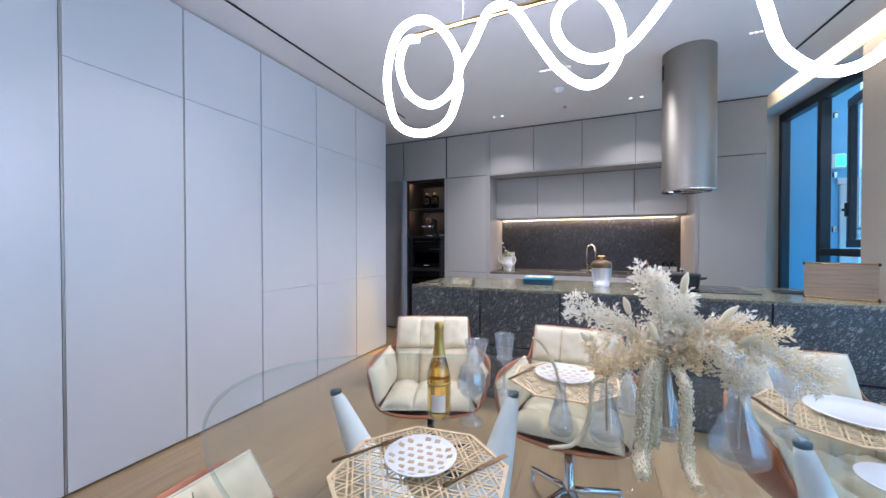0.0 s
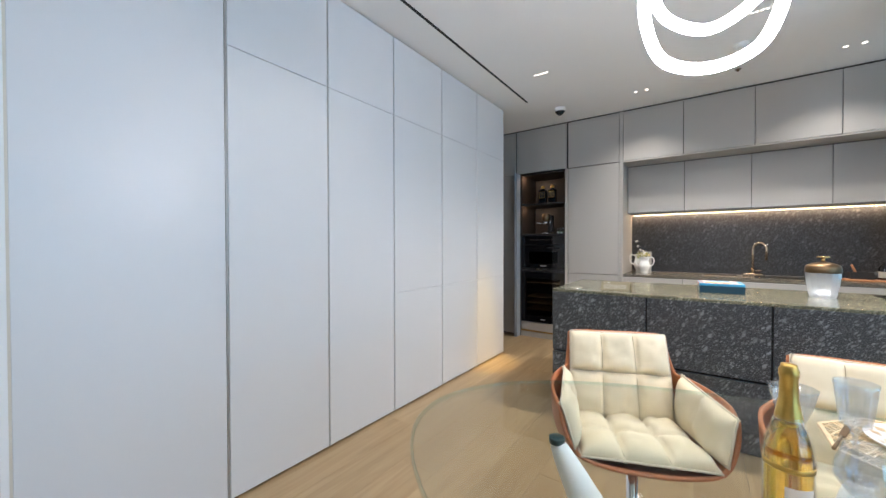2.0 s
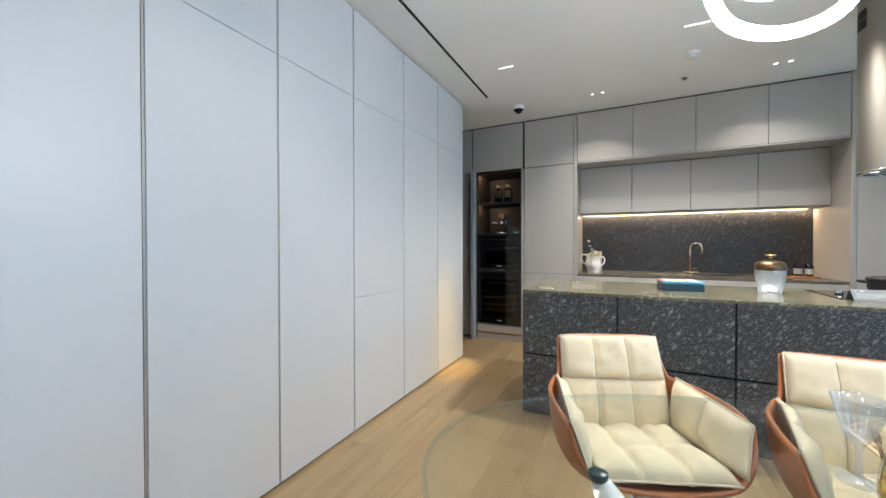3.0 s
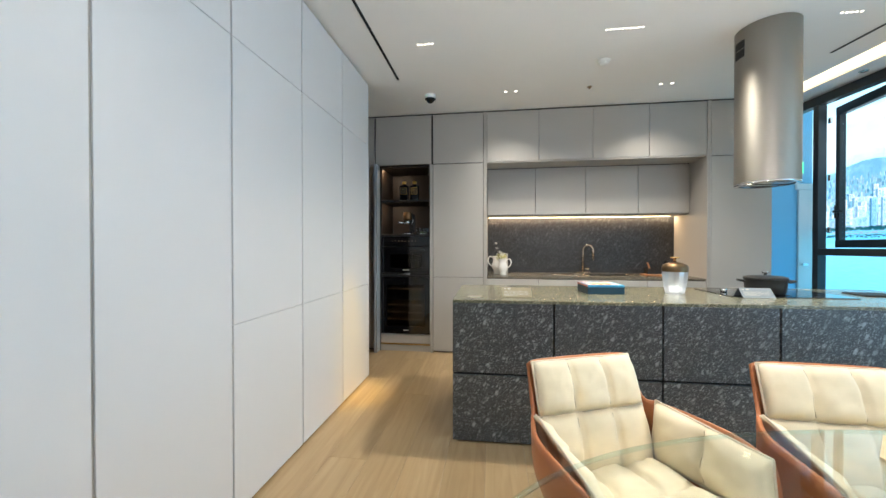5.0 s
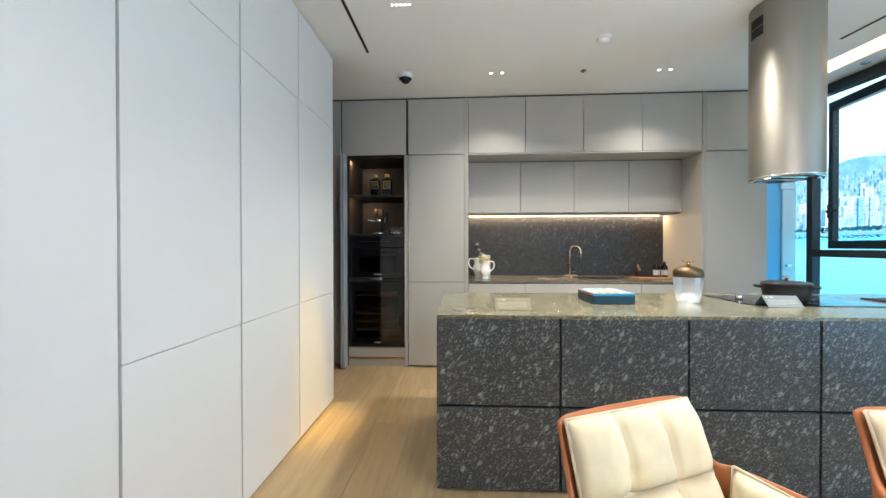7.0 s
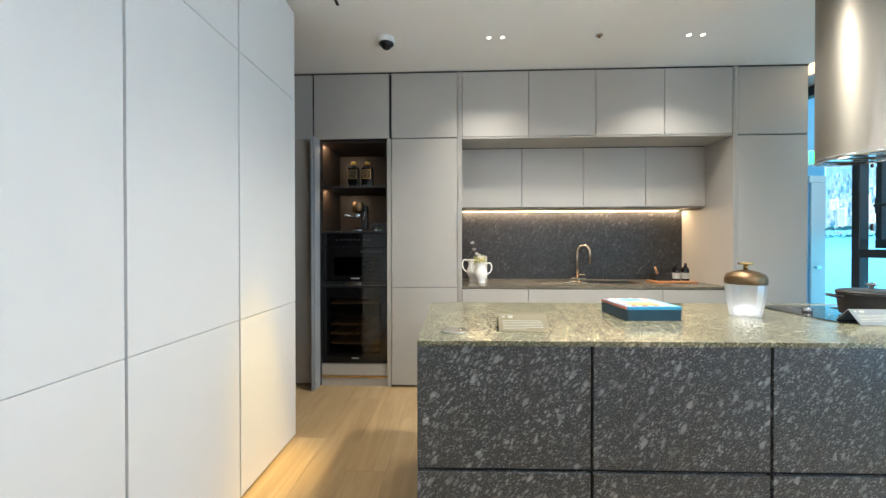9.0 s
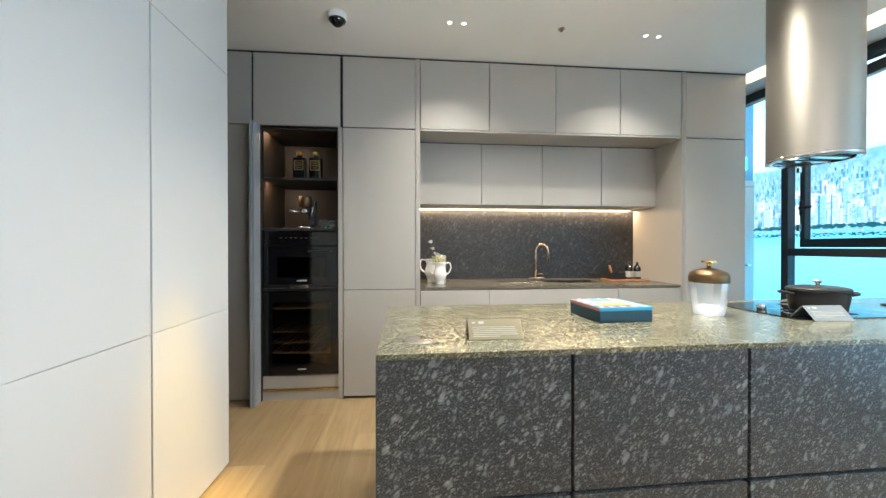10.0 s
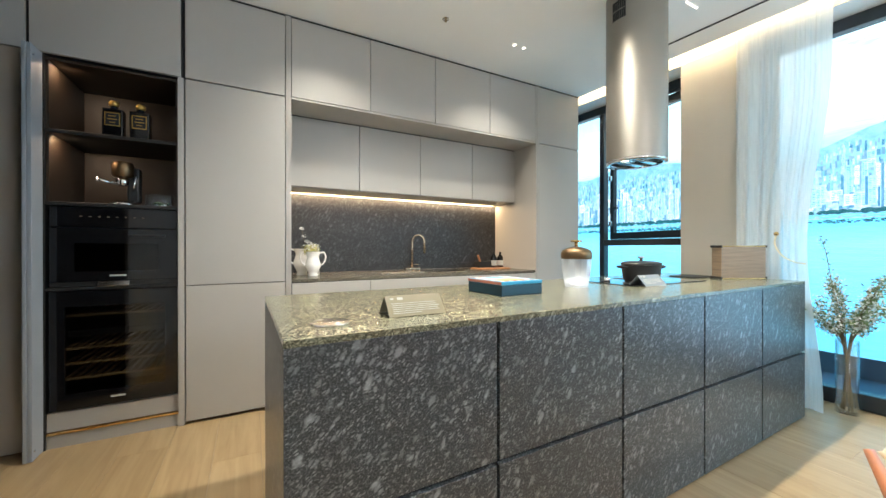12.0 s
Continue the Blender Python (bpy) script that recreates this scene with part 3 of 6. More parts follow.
print_tone("print_window", (0.06, 0.40, 0.66), (0.30, 0.70, 0.92), 1.2)
print_tone("print_trees", (0.012, 0.14, 0.19), (0.03, 0.24, 0.27), 1.0, scale=60)
print_tone("print_road", (0.50, 0.78, 0.86), (0.80, 0.95, 1.0), 1.0)

bd = thing("city_backdrop", WIN @ Vector((PU, 1.0, 0.15)), "backlit city and river panorama panel outside the windows", "backdrop", kind="structure")
part("panel", wbox(PU, PU + 0.04, -4.6, 6.0, 0.15, 3.25), "city_print", bd)
rnd = random.Random(5)


def ridge(v):
    return 2.20 + 0.10 * math.sin(v * 1.1 + 0.6) + 0.07 * math.sin(v * 2.9) + 0.03 * math.sin(v * 7.3)


hill = bmesh.new()
N = 160
lo_, hi_ = [], []
for i in range(N + 1):
    v = -4.58 + 10.56 * i / N
    lo_.append(hill.verts.new(WIN @ Vector((PU - 0.004, v, 1.45))))
    hi_.append(hill.verts.new(WIN @ Vector((PU - 0.004, v, ridge(v) + 0.012 * rnd.random()))))
for i in range(N):
    hill.faces.new((lo_[i], lo_[i + 1], hi_[i + 1], hi_[i]))
part("hill", hill, "print_hill", bd, "hazy wooded hill")
low, tow, pan = bmesh.new(), bmesh.new(), bmesh.new()


def quick(bm, u0, u1, v0, v1, z0, z1):
    c = [bm.verts.new(WIN @ Vector(q)) for q in ((u0, v0, z0), (u0, v1, z0), (u0, v1, z1), (u0, v0, z1), (u1, v0, z0), (u1, v1, z0), (u1, v1, z1), (u1, v0, z1))]
    for f in ((0, 3, 2, 1), (4, 5, 6, 7), (0, 1, 5, 4), (1, 2, 6, 5), (2, 3, 7, 6), (3, 0, 4, 7)):
        bm.faces.new([c[k] for k in f])


for row in range(11):
    for k in range(430):
        v = -4.55 + 10.5 * (k + rnd.random()) / 430
        z = 1.50 + row * 0.058 + rnd.uniform(-0.02, 0.02)
        if z < ridge(v) - 0.04:
            s = 1.0 - row * 0.06
            quick(low, PU - 0.012 + row * 0.0006, PU - 0.008 + row * 0.0003, v, v + s * rnd.uniform(0.012, 0.042), z - 0.03, z + s * rnd.uniform(0.012, 0.062))
for k in range(300):
    v = rnd.uniform(-4.5, 5.85)
    far = rnd.random() ** 2
    w_ = rnd.choice((0.035, 0.05, 0.07, 0.09, 0.13)) * (1 - 0.5 * far)
    z0 = 1.45 + rnd.uniform(0, 0.08) + 0.42 * far
    h_ = (rnd.uniform(0.14, 0.42) if w_ < 0.06 else rnd.uniform(0.10, 0.26)) * (1 - 0.6 * far)
    u = PU - 0.034 + 0.016 * far + 0.003 * rnd.random()
    quick(tow, u, PU - 0.013, v, v + w_, z0, z0 + h_)
    quick(low, u + 0.0005, PU - 0.0135, v + w_, v + w_ * 1.35, z0, z0 + h_ * 0.99)
    for a in range(1, int(h_ / 0.016)):
        quick(pan, u - 0.001, u, v + w_ * 0.12, v + w_ * 0.46, z0 + a * 0.016, z0 + a * 0.016 + 0.006)
        quick(pan, u - 0.001, u, v + w_ * 0.56, v + w_ * 0.88, z0 + a * 0.016, z0 + a * 0.016 + 0.006)
part("low_blocks", low, "print_low", bd, "dense pale low city blocks")
part("towers", tow, "print_tower", bd, "white apartment towers")
part("tower_windows", pan, "print_window", bd, "rows of blue window bands")
tree, road = bmesh.new(), bmesh.new()
for k in range(1500):
    v = rnd.uniform(-4.55, 5.95)
    for z, r in ((1.470, 0.019), (1.382, 0.010)):
        t = bmesh.new()
        bmesh.ops.create_icosphere(t, subdivisions=1, radius=r * rnd.uniform(0.5, 1.1))
        merge(tree, t, WIN @ Matrix.Translation((PU - 0.04, v, z + rnd.uniform(-0.016, 0.014))) @ Matrix.Diagonal((0.2, 1.4, 0.8, 1)))
part("tree_belt", tree, "print_trees", bd, "dark tree belts along the river bank")
quick(road, PU - 0.05, PU - 0.038, -4.55, 5.95, 1.405, 1.418)
quick(road, PU - 0.05, PU - 0.038, -4.55, 5.95, 1.43, 1.437)
for k in range(70):
    v = -4.5 + k * 0.149
    quick(road, PU - 0.05, PU - 0.04, v, v + rnd.uniform(0.02, 0.06), 1.418, 1.428)
part("river_road", road, "print_road", bd, "pale riverside road")
struct("service_wall", wbox(0.16, 1.2, 6.0, 6.1, FZ, 3.3), "service_blue_lit", "plain end wall outside the window, blue panel glow put into its colour", "wall")
struct("service_wall_rear", wbox(0.16, 1.2, -4.7, -4.6, FZ, 3.3), "white_paint", "plain white end wall outside the windows", "wall")
struct("service_floor", wbox(0.10, 1.2, -4.6, 6.0, FZ - 0.02, FZ), "outer_floor", "dark floor outside the windows", "floor")
struct("service_ceiling", wbox(0.10, 1.2, -4.6, 6.1, 3.3, 3.34), "white_paint", "white ceiling outside the windows", "ceiling")
struct("service_base", wbox(PU - 0.005, PU + 0.04, -4.6, 6.0, FZ, 0.149), "outer_floor", "dark base under the lit panorama", "baseboard")
struct("service_lintel", wbox(0.73, 0.94, 5.97, 5.999, 2.02, 2.10, bev=0.004), "white_paint", "white door lintel on the end wall", "trim")
sd = thing("service_door", WIN @ Vector((0.85, 5.99, FZ)), "plain pale service door on the end wall", "door", kind="structure")
part("leaf", wbox(0.76, 0.94, 5.975, 5.999, FZ + 0.006, 2.015, bev=0.003), "white_paint", sd)
part("handle", wbox(0.78, 0.85, 5.93, 5.974, 1.0, 1.03, bev=0.006), "chrome", sd)
ex = thing("exit_sign", WIN @ Vector((0.72, 5.95, 2.3)), "small green lit exit sign on a wall", "sign")
part("case", wbox(0.66, 0.80, 5.95, 5.999, 2.22, 2.40, bev=0.006), "white_plastic", ex)
part("face", wbox(0.70, 0.79, 5.944, 5.9495, 2.24, 2.38), "led_green", ex, "green lit face")

# ---- curtains ----


def curtain(name, left, right, z0, z1, folds, label, u=-0.33):
    rows = []
    for i in range(25):
        z = z0 + (z1 - z0) * i / 24
        a, b = left(i / 24), right(i / 24)
        row = []
        for j in range(folds * 8 + 1):
            s = j / (folds * 8)
            ph = s * folds * 2 * math.pi
            wob = ph + 1.3 * math.sin(ph * 0.31 + 0.6) + 0.5 * math.sin(ph * 0.73) + 0.25 * math.sin(i * 0.2 + j * 0.05)
            amp = 0.014 + 0.010 * math.sin(ph * 0.23 + 1.1)
            row.append(WIN @ Vector((u + amp * math.sin(wob) + 0.012 * math.sin(ph * 0.17 + 1), a + (b - a) * s + 0.006 * math.sin(wob * 2), z)))
        rows.append(row)
    bm = bmesh.new()
    g = [[bm.verts.new(q) for q in row] for row in rows]
    for i in range(24):
        for j in range(len(g[0]) - 1):
            bm.faces.new((g[i][j], g[i][j + 1], g[i + 1][j + 1], g[i + 1][j])).smooth = True
    return solid(name, bm, "sheer", label, "curtain")


curtain("curtain", lambda s: 3.49, lambda s: 2.985 + 0.10 * math.sin(math.pi * min(s * 1.25, 1)) ** 2 - 0.045 * s, FZ + 0.01, CEIL + 0.15, 8, "white sheer floor-length curtain drawn beside the window")
curtain("curtain", lambda s: 5.32, lambda s: 5.15 + 0.06 * (1 - s), FZ + 0.01, CEIL + 0.15, 5, "white sheer curtain gathered behind the tall cupboard")
hb = thing("curtain_holdback", WIN @ Vector((-0.40, 3.19, 1.20)), "cream cord holdback with a brass hook on the curtain", "holdback")
cord = spline([WIN @ Vector(q) for q in ((-0.375, 3.225, 1.235), (-0.415, 3.222, 1.16), (-0.42, 3.18, 1.08), (-0.41, 3.12, 1.035), (-0.385, 3.06, 1.02))], 6)
part("cord", tube(cord, 0.0055, 7), "rope_cream", hb)
t = bmesh.new()
bmesh.ops.create_uvsphere(t, u_segments=12, v_segments=8, radius=0.016)
part("hook", moved(t, Matrix.Translation(WIN @ Vector((-0.375, 3.225, 1.242)))), "brass", hb, "small brass hook")

# ---- pale cupboard run ----
SEAMS = [0.93, 1.53, 2.132, 2.765, 3.395, 4.03]


def pale_unit(y0, y1, cuts, lab):
    c = thing("tall_cupboard", (-2.86, (y0 + y1) / 2, FZ), lab, "cupboard", "pale cupboard run")
    part("carcass", B(-3.19, WALL_X - 0.024, y0 + 0.001, y1 - 0.001, FZ + 0.012, 2.862), "gap_dark", c, "dark carcass edge")
    part("plinth", B(-3.10, WALL_X - 0.05, y0 + 0.001, y1 - 0.001, FZ, FZ + 0.011), "plinth_brown", c, "brown recessed plinth")
    zs = [FZ + 0.014, *cuts, 2.862]
    for a, b in zip(zs, zs[1:]):
        part("door", B(WALL_X - 0.023, WALL_X, y0 + 0.0055, y1 - 0.0055, a + 0.0014, b - 0.0014, bev=0.0014), "pale_lacquer", c)
    return c


pale_unit(0.227, 0.926, [], "plain pale grey-white lacquered end panel unit")
for y0, y1 in zip(SEAMS, SEAMS[1:]):
    pale_unit(y0, y1, [2.262] if y0 < 2 else [0.888, 2.262], "handleless pale grey-white lacquered tall cupboard" if y0 < 2 else "handleless pale lacquered tall cupboard with a low door")
for y in SEAMS[:2]:
    struct("seam_profile", B(WALL_X - 0.03, WALL_X - 0.006, y - 0.0045, y + 0.0045, FZ + 0.012, 2.86), "grey_profile", "grey metal grip profile between cupboard doors", "trim")

# ---- grey kitchen wall ----


def grey_unit(name, x0, x1, doors, label, y0=BACK_Y, depth=0.72, zlo=FZ + 0.02, zhi=2.862, gap=0.0028):
    c = thing(name, ((x0 + x1) / 2, y0 + depth / 2, zlo), label, "cupboard", "grey kitchen wall")
    part("carcass", B(x0 + 0.001, x1 - 0.001, y0 + 0.024, y0 + depth, zlo, zhi), "gap_dark", c, "dark carcass edge")
    for a, b, p, q in doors:
        part("door", B(a + gap, b - gap, y0, y0 + 0.023, p + gap, q - gap, bev=0.0016), "grey_lacquer", c)
    return c


grey_unit("tall_cupboard", -3.5, -2.775, [(-3.5, -2.775, FZ + 0.02, 2.264), (-3.5, -2.775, 2.264, 2.862)], "tall grey lacquered cupboard beside the open niche")
grey_unit("top_cupboard", -2.772, -2.04, [(-2.762, -2.055, 2.264, 2.862)], "grey lacquered top cupboard over the appliances", zlo=2.266)
grey_unit("tall_cupboard", -2.036, -1.424, [(-2.036, -1.424, FZ + 0.02, 0.886), (-2.036, -1.424, 0.886, 2.26), (-2.036, -1.424, 2.264, 2.862)], "tall grey lacquered cupboard with three doors")
grey_unit("tall_cupboard", 1.07, 1.675, [(1.07, 1.675, FZ + 0.02, 2.255), (1.07, 1.675, 2.259, 2.862)], "tall grey lacquered cupboard at the window end")
XS = [-1.382, -0.777, -0.174, 0.432, 1.028]
for a, b in zip(XS, XS[1:]):
    grey_unit("top_cupboard", a, b, [(a, b, 2.268, 2.862)], "grey lacquered top cupboard over the worktop niche", zlo=2.268)
XW = [-1.380, -0.776, -0.167, 0.446, 1.028]
for a, b in zip(XW, XW[1:]):
    grey_unit("wall_cupboard", a, b, [(a, b, 1.658, 2.25)], "grey lacquered wall cupboard set back in the niche", y0=5.245, depth=0.39, zlo=1.66, zhi=2.262)
for a, b in ((-1.382, -0.78), (-0.78, 0.42), (0.42, 1.028)):
    grey_unit("base_cupboard", a, b, [(a, b, 0.45, 0.872), (a, b, FZ + 0.02, 0.45)], "grey lacquered drawer unit under the worktop", depth=0.70, zhi=0.874)
for x0, x1 in ((-1.422, -1.384), (1.030, 1.068)):
    struct("upright_profile", B(x0, x1, BACK_Y - 0.002, 5.62, FZ, 2.866), "grey_lacquer", "grey upright panel framing the niche", "panel")
    struct("upright_groove", B(x0 + 0.010, x0 + 0.024, BACK_Y - 0.0045, BACK_Y - 0.0022, FZ + 0.02, 2.862), "grey_profile", "slim metal groove on the upright", "trim")
struct("niche_soffit", B(-1.382, 1.028, BACK_Y + 0.003, 5.244, 2.2535, 2.2665), "grey_lacquer", "grey underside of the top cupboards", "panel")
struct("wall_cupboard_base", B(-1.378, 1.026, 5.270, 5.596, 1.6545, 1.6590), "grey_lacquer", "grey underside of the wall cupboards", "panel")
struct("plinth_back", B(-3.5, 1.675, BACK_Y + 0.05, BACK_Y + 0.07, FZ, FZ + 0.019), "gap_dark", "dark recessed plinth under the grey units", "baseboard")
struct("splashback", B(-1.382, 1.028, SPLASH_Y, 5.64, 0.902, 1.657), "granite_splash", "dark speckled granite splashback", "splashback")
strip_ = struct("niche_light_strip", B(-1.37, 0.98, 5.598, 5.612, 1.652, 1.6585), "led_warm", "warm light strip with a row of diodes", "light strip")
dots = bmesh.new()
for k in range(72):
    merge(dots, lathe([(0, -0.006), (0.006, -0.004), (0.008, 0)], 8, False), Matrix.Translation((-1.352 + 0.0325 * k, 5.604, 1.6518)))
part("diode_row", dots, "led_dot", strip_, "row of bright warm diodes")
ct = bmesh.new()
SK = (-0.60, 0.40, 5.20, 5.50)
for a in ((-1.381, SK[0], 4.905, 5.6195), (SK[1], 1.027, 4.905, 5.6195), (SK[0], SK[1], 4.905, SK[2]), (SK[0], SK[1], SK[3], 5.6195)):
    merge(ct, B(*a, 0.876, 0.90))
solid("worktop", ct, "stone_counter", "thin brown stone worktop with a sink cut-out", "worktop")
sk = thing("kitchen_sink", (-0.1, 5.35, 0.70), "black undermount double sink in the worktop", "sink")
bm = bmesh.new()
for a in ((SK[0], SK[1], SK[2], SK[3], 0.70, 0.71), (SK[0], SK[0] + 0.012, SK[2], SK[3], 0.71, 0.895), (SK[1] - 0.012, SK[1], SK[2], SK[3], 0.71, 0.895), (SK[0] + 0.012, SK[1] - 0.012, SK[2], SK[2] + 0.012, 0.71, 0.895), (SK[0] + 0.012, SK[1] - 0.012, SK[3] - 0.012, SK[3], 0.71, 0.895), (-0.12, -0.10, SK[2] + 0.012, SK[3] - 0.012, 0.71, 0.88)):
    merge(bm, B(*a))
part("bowl", bm, "black_matt", sk)
part("drain_board", B(SK[0] + 0.02, -0.14, SK[2] - 0.01, SK[2] + 0.16, 0.9005, 0.908, bev=0.002), "tap_metal", sk, "brushed metal drain board")
part("drain_board", B(-0.02, 0.24, SK[2] + 0.0, SK[2] + 0.05, 0.9005, 0.906, bev=0.002), "black_glass", sk, "black sliding board")

tp = thing("kitchen_tap", (-0.12, 5.545, 0.90), "brushed bronze swan-neck kitchen tap", "tap")
part("base", B(-0.21, -0.04, 5.515, 5.575, 0.9005, 0.925, bev=0.004), "tap_metal", tp, "flat metal base plate")
neck = [(-0.125, 5.545, 0.925), (-0.125, 5.545, 1.15)] + [(-0.125 + 0.055 - 0.055 * math.cos(a), 5.545 - 0.035 * (1 - math.cos(a)), 1.20 + 0.075 * math.sin(a)) for a in [math.pi * k / 12 for k in range(13)]] + [(-0.015, 5.475, 1.08)]
part("spout", tube(neck, 0.0125, 12), "tap_metal", tp)
part("lever", B(-0.105, -0.05, 5.53, 5.545, 0.955, 0.965, bev=0.003), "tap_metal", tp)

# ---- appliance tower ----
tw = thing("appliance_tower", (-2.405, 5.2, FZ), "tall open niche with dark brown shelves and built-in appliances", "cabinet")
part("side_panel", B(-2.772, -2.704, BACK_Y + 0.012, 5.62, FZ, 2.262), "black_matt", tw, "black side panel")
part("side_panel", B(-2.074, -2.040, BACK_Y, 5.62, FZ, 2.262), "grey_lacquer", tw, "grey side panel")
part("back_panel", B(-2.703, -2.075, 5.44, 5.46, FZ, 2.25), "nook_brown", tw, "warm brown back panel")
part("top_panel", B(-2.703, -2.075, BACK_Y + 0.02, 5.439, 2.235, 2.25), "nook_brown", tw)
part("lining", B(-2.7035, -2.690, BACK_Y + 0.03, 5.439, 1.405, 2.234), "nook_brown", tw)
part("lining", B(-2.090, -2.0755, BACK_Y + 0.03, 5.439, 1.405, 2.234), "nook_brown", tw)
for z in (1.812, 1.388):
    part("shelf", B(-2.703, -2.075, BACK_Y + 0.015, 5.439, z, z + 0.022, bev=0.002), "black_matt", tw, "black shelf")
part("shelf", B(-2.703, -2.075, BACK_Y + 0.02, 5.439, 0.884, 0.902, bev=0.002), "black_matt", tw)
part("bottom_drawer", B(-2.703, -2.075, BACK_Y + 0.03, 5.40, 0.055, 0.165, bev=0.002), "grey_lacquer", tw, "pale grey drawer front")
part("bottom_rail", B(-2.703, -2.075, BACK_Y + 0.015, BACK_Y + 0.05, 0.038, 0.052, bev=0.002), "brass", tw, "slim metal rail")
part("plinth", B(-2.703, -2.075, BACK_Y + 0.025, 5.40, FZ, 0.036), "grey_lacquer", tw)
fd = thing("folding_door", (-2.74, 4.72, FZ), "open grey folding door standing out from the niche", "door")
part("leaf", moved(B(-2.742, -2.724, 4.775, BACK_Y - 0.003, FZ + 0.006, 2.258, bev=0.002), Matrix()), "blue_steel", fd)
part("leaf", moved(B(-2.722, -2.704, 4.777, BACK_Y - 0.002, FZ + 0.008, 2.256, bev=0.002), Matrix()), "blue_steel", fd)
for z in (0.02, 2.20):
    part("stud", moved(lathe([(0.006, 0), (0.006, 0.004), (0, 0.005)], 10), Matrix.Translation((-2.7038, 4.795, z)) @ pose(0, 0, 0, 0, 90, 0)), "chrome", fd)

OV = (-2.688, -2.080)
ov = thing("built_in_oven", (-2.385, 5.15, 0.905), "black glass built-in oven with a bar handle", "oven")
part("body", B(OV[0], OV[1], BACK_Y + 0.045, 5.40, 0.903, 1.385), "black_matt", ov)
part("control_panel", B(OV[0], OV[1], BACK_Y + 0.022, BACK_Y + 0.0445, 1.262, 1.382, bev=0.002), "black_glass", ov, "black glass control panel")
part("door", B(OV[0], OV[1], BACK_Y + 0.020, BACK_Y + 0.0445, 0.935, 1.256, bev=0.002), "black_glass", ov, "black glass oven door")
part("window", B(OV[0] + 0.11, OV[1] - 0.10, BACK_Y + 0.0185, BACK_Y + 0.0198, 0.995, 1.165), "smoked_pane", ov, "smoked inner window")
part("handle", B(OV[0] + 0.36, OV[1] - 0.06, BACK_Y + 0.001, BACK_Y + 0.0195, 1.205, 1.222, bev=0.004), "black_matt", ov, "dark metal bar handle")
for k in range(8):
    part("key", B(OV[0] + 0.13 + k * 0.042, OV[0] + 0.142 + k * 0.042, BACK_Y + 0.0205, BACK_Y + 0.0218, 1.325, 1.330), "plinth_brown", ov)
part("nameplate", B(-2.42, -2.34, BACK_Y + 0.0185, BACK_Y + 0.0198, 0.962, 0.972), "soap_label", ov, "small pale name bar")
part("vent", B(OV[0], OV[1], BACK_Y + 0.028, BACK_Y + 0.044, 0.905, 0.931), "black_matt", ov)
sg = thing("price_sign", (-2.40, 4.905, 0.905), "small metal tent sign leaning on the oven", "sign")
part("plate", moved(B(-0.075, 0.075, -0.003, 0.003, 0.0, 0.03, bev=0.001), Matrix.Translation((-2.40, 4.911, 0.904)) @ pose(0, 0, 0, -14, 0, 0)), "silver_disc", sg)

wc = thing("wine_cooler", (-2.385, 5.15, 0.17), "black built-in wine cooler with slatted shelves", "wine cooler")
cab = bmesh.new()
for a in ((OV[0], OV[1], 5.38, 5.40, 0.172, 0.88), (OV[0], OV[0] + 0.02, 4.95, 5.38, 0.172, 0.88), (OV[1] - 0.02, OV[1], 4.95, 5.38, 0.172, 0.88), (OV[0] + 0.02, OV[1] - 0.02, 4.95, 5.38, 0.172, 0.19), (OV[0] + 0.02, OV[1] - 0.02, 4.95, 5.38, 0.86, 0.88)):
    merge(cab, B(*a))
part("body", cab, "black_matt", wc)
dr = bmesh.new()
for a in ((OV[0], OV[0] + 0.065, 0.175, 0.878), (OV[1] - 0.065, OV[1], 0.175, 0.878), (OV[0] + 0.065, OV[1] - 0.065, 0.175, 0.265), (OV[0] + 0.065, OV[1] - 0.065, 0.785, 0.878)):
    merge(dr, B(a[0], a[1], BACK_Y + 0.018, BACK_Y + 0.045, a[2], a[3]))
part("door_frame", dr, "black_glass", wc, "black glass door frame")
wp = part("pane", B(OV[0] + 0.066, OV[1] - 0.066, BACK_Y + 0.024, BACK_Y + 0.03, 0.266, 0.784), "smoked_pane", wc, "smoked glass pane")
wp.visible_shadow = False
for z in (0.34, 0.43, 0.52, 0.72):
    sh = part("shelf", B(OV[0] + 0.03, OV[1] - 0.03, 4.955, 4.975, z, z + 0.014), "shelf_beech", wc, "wooden shelf front")
    for k in range(12):
        part("slat", B(OV[0] + 0.04 + k * 0.045, OV[0] + 0.058 + k * 0.045, 4.98, 5.36, z, z + 0.009), "shelf_beech", sh)
part("control_bar", B(OV[0] + 0.07, OV[1] - 0.07, 4.955, 4.97, 0.60, 0.635), "black_matt", wc)
part("nameplate", B(-2.415, -2.345, BACK_Y + 0.0165, BACK_Y + 0.0178, 0.215, 0.225), "soap_label", wc, "small pale name bar")


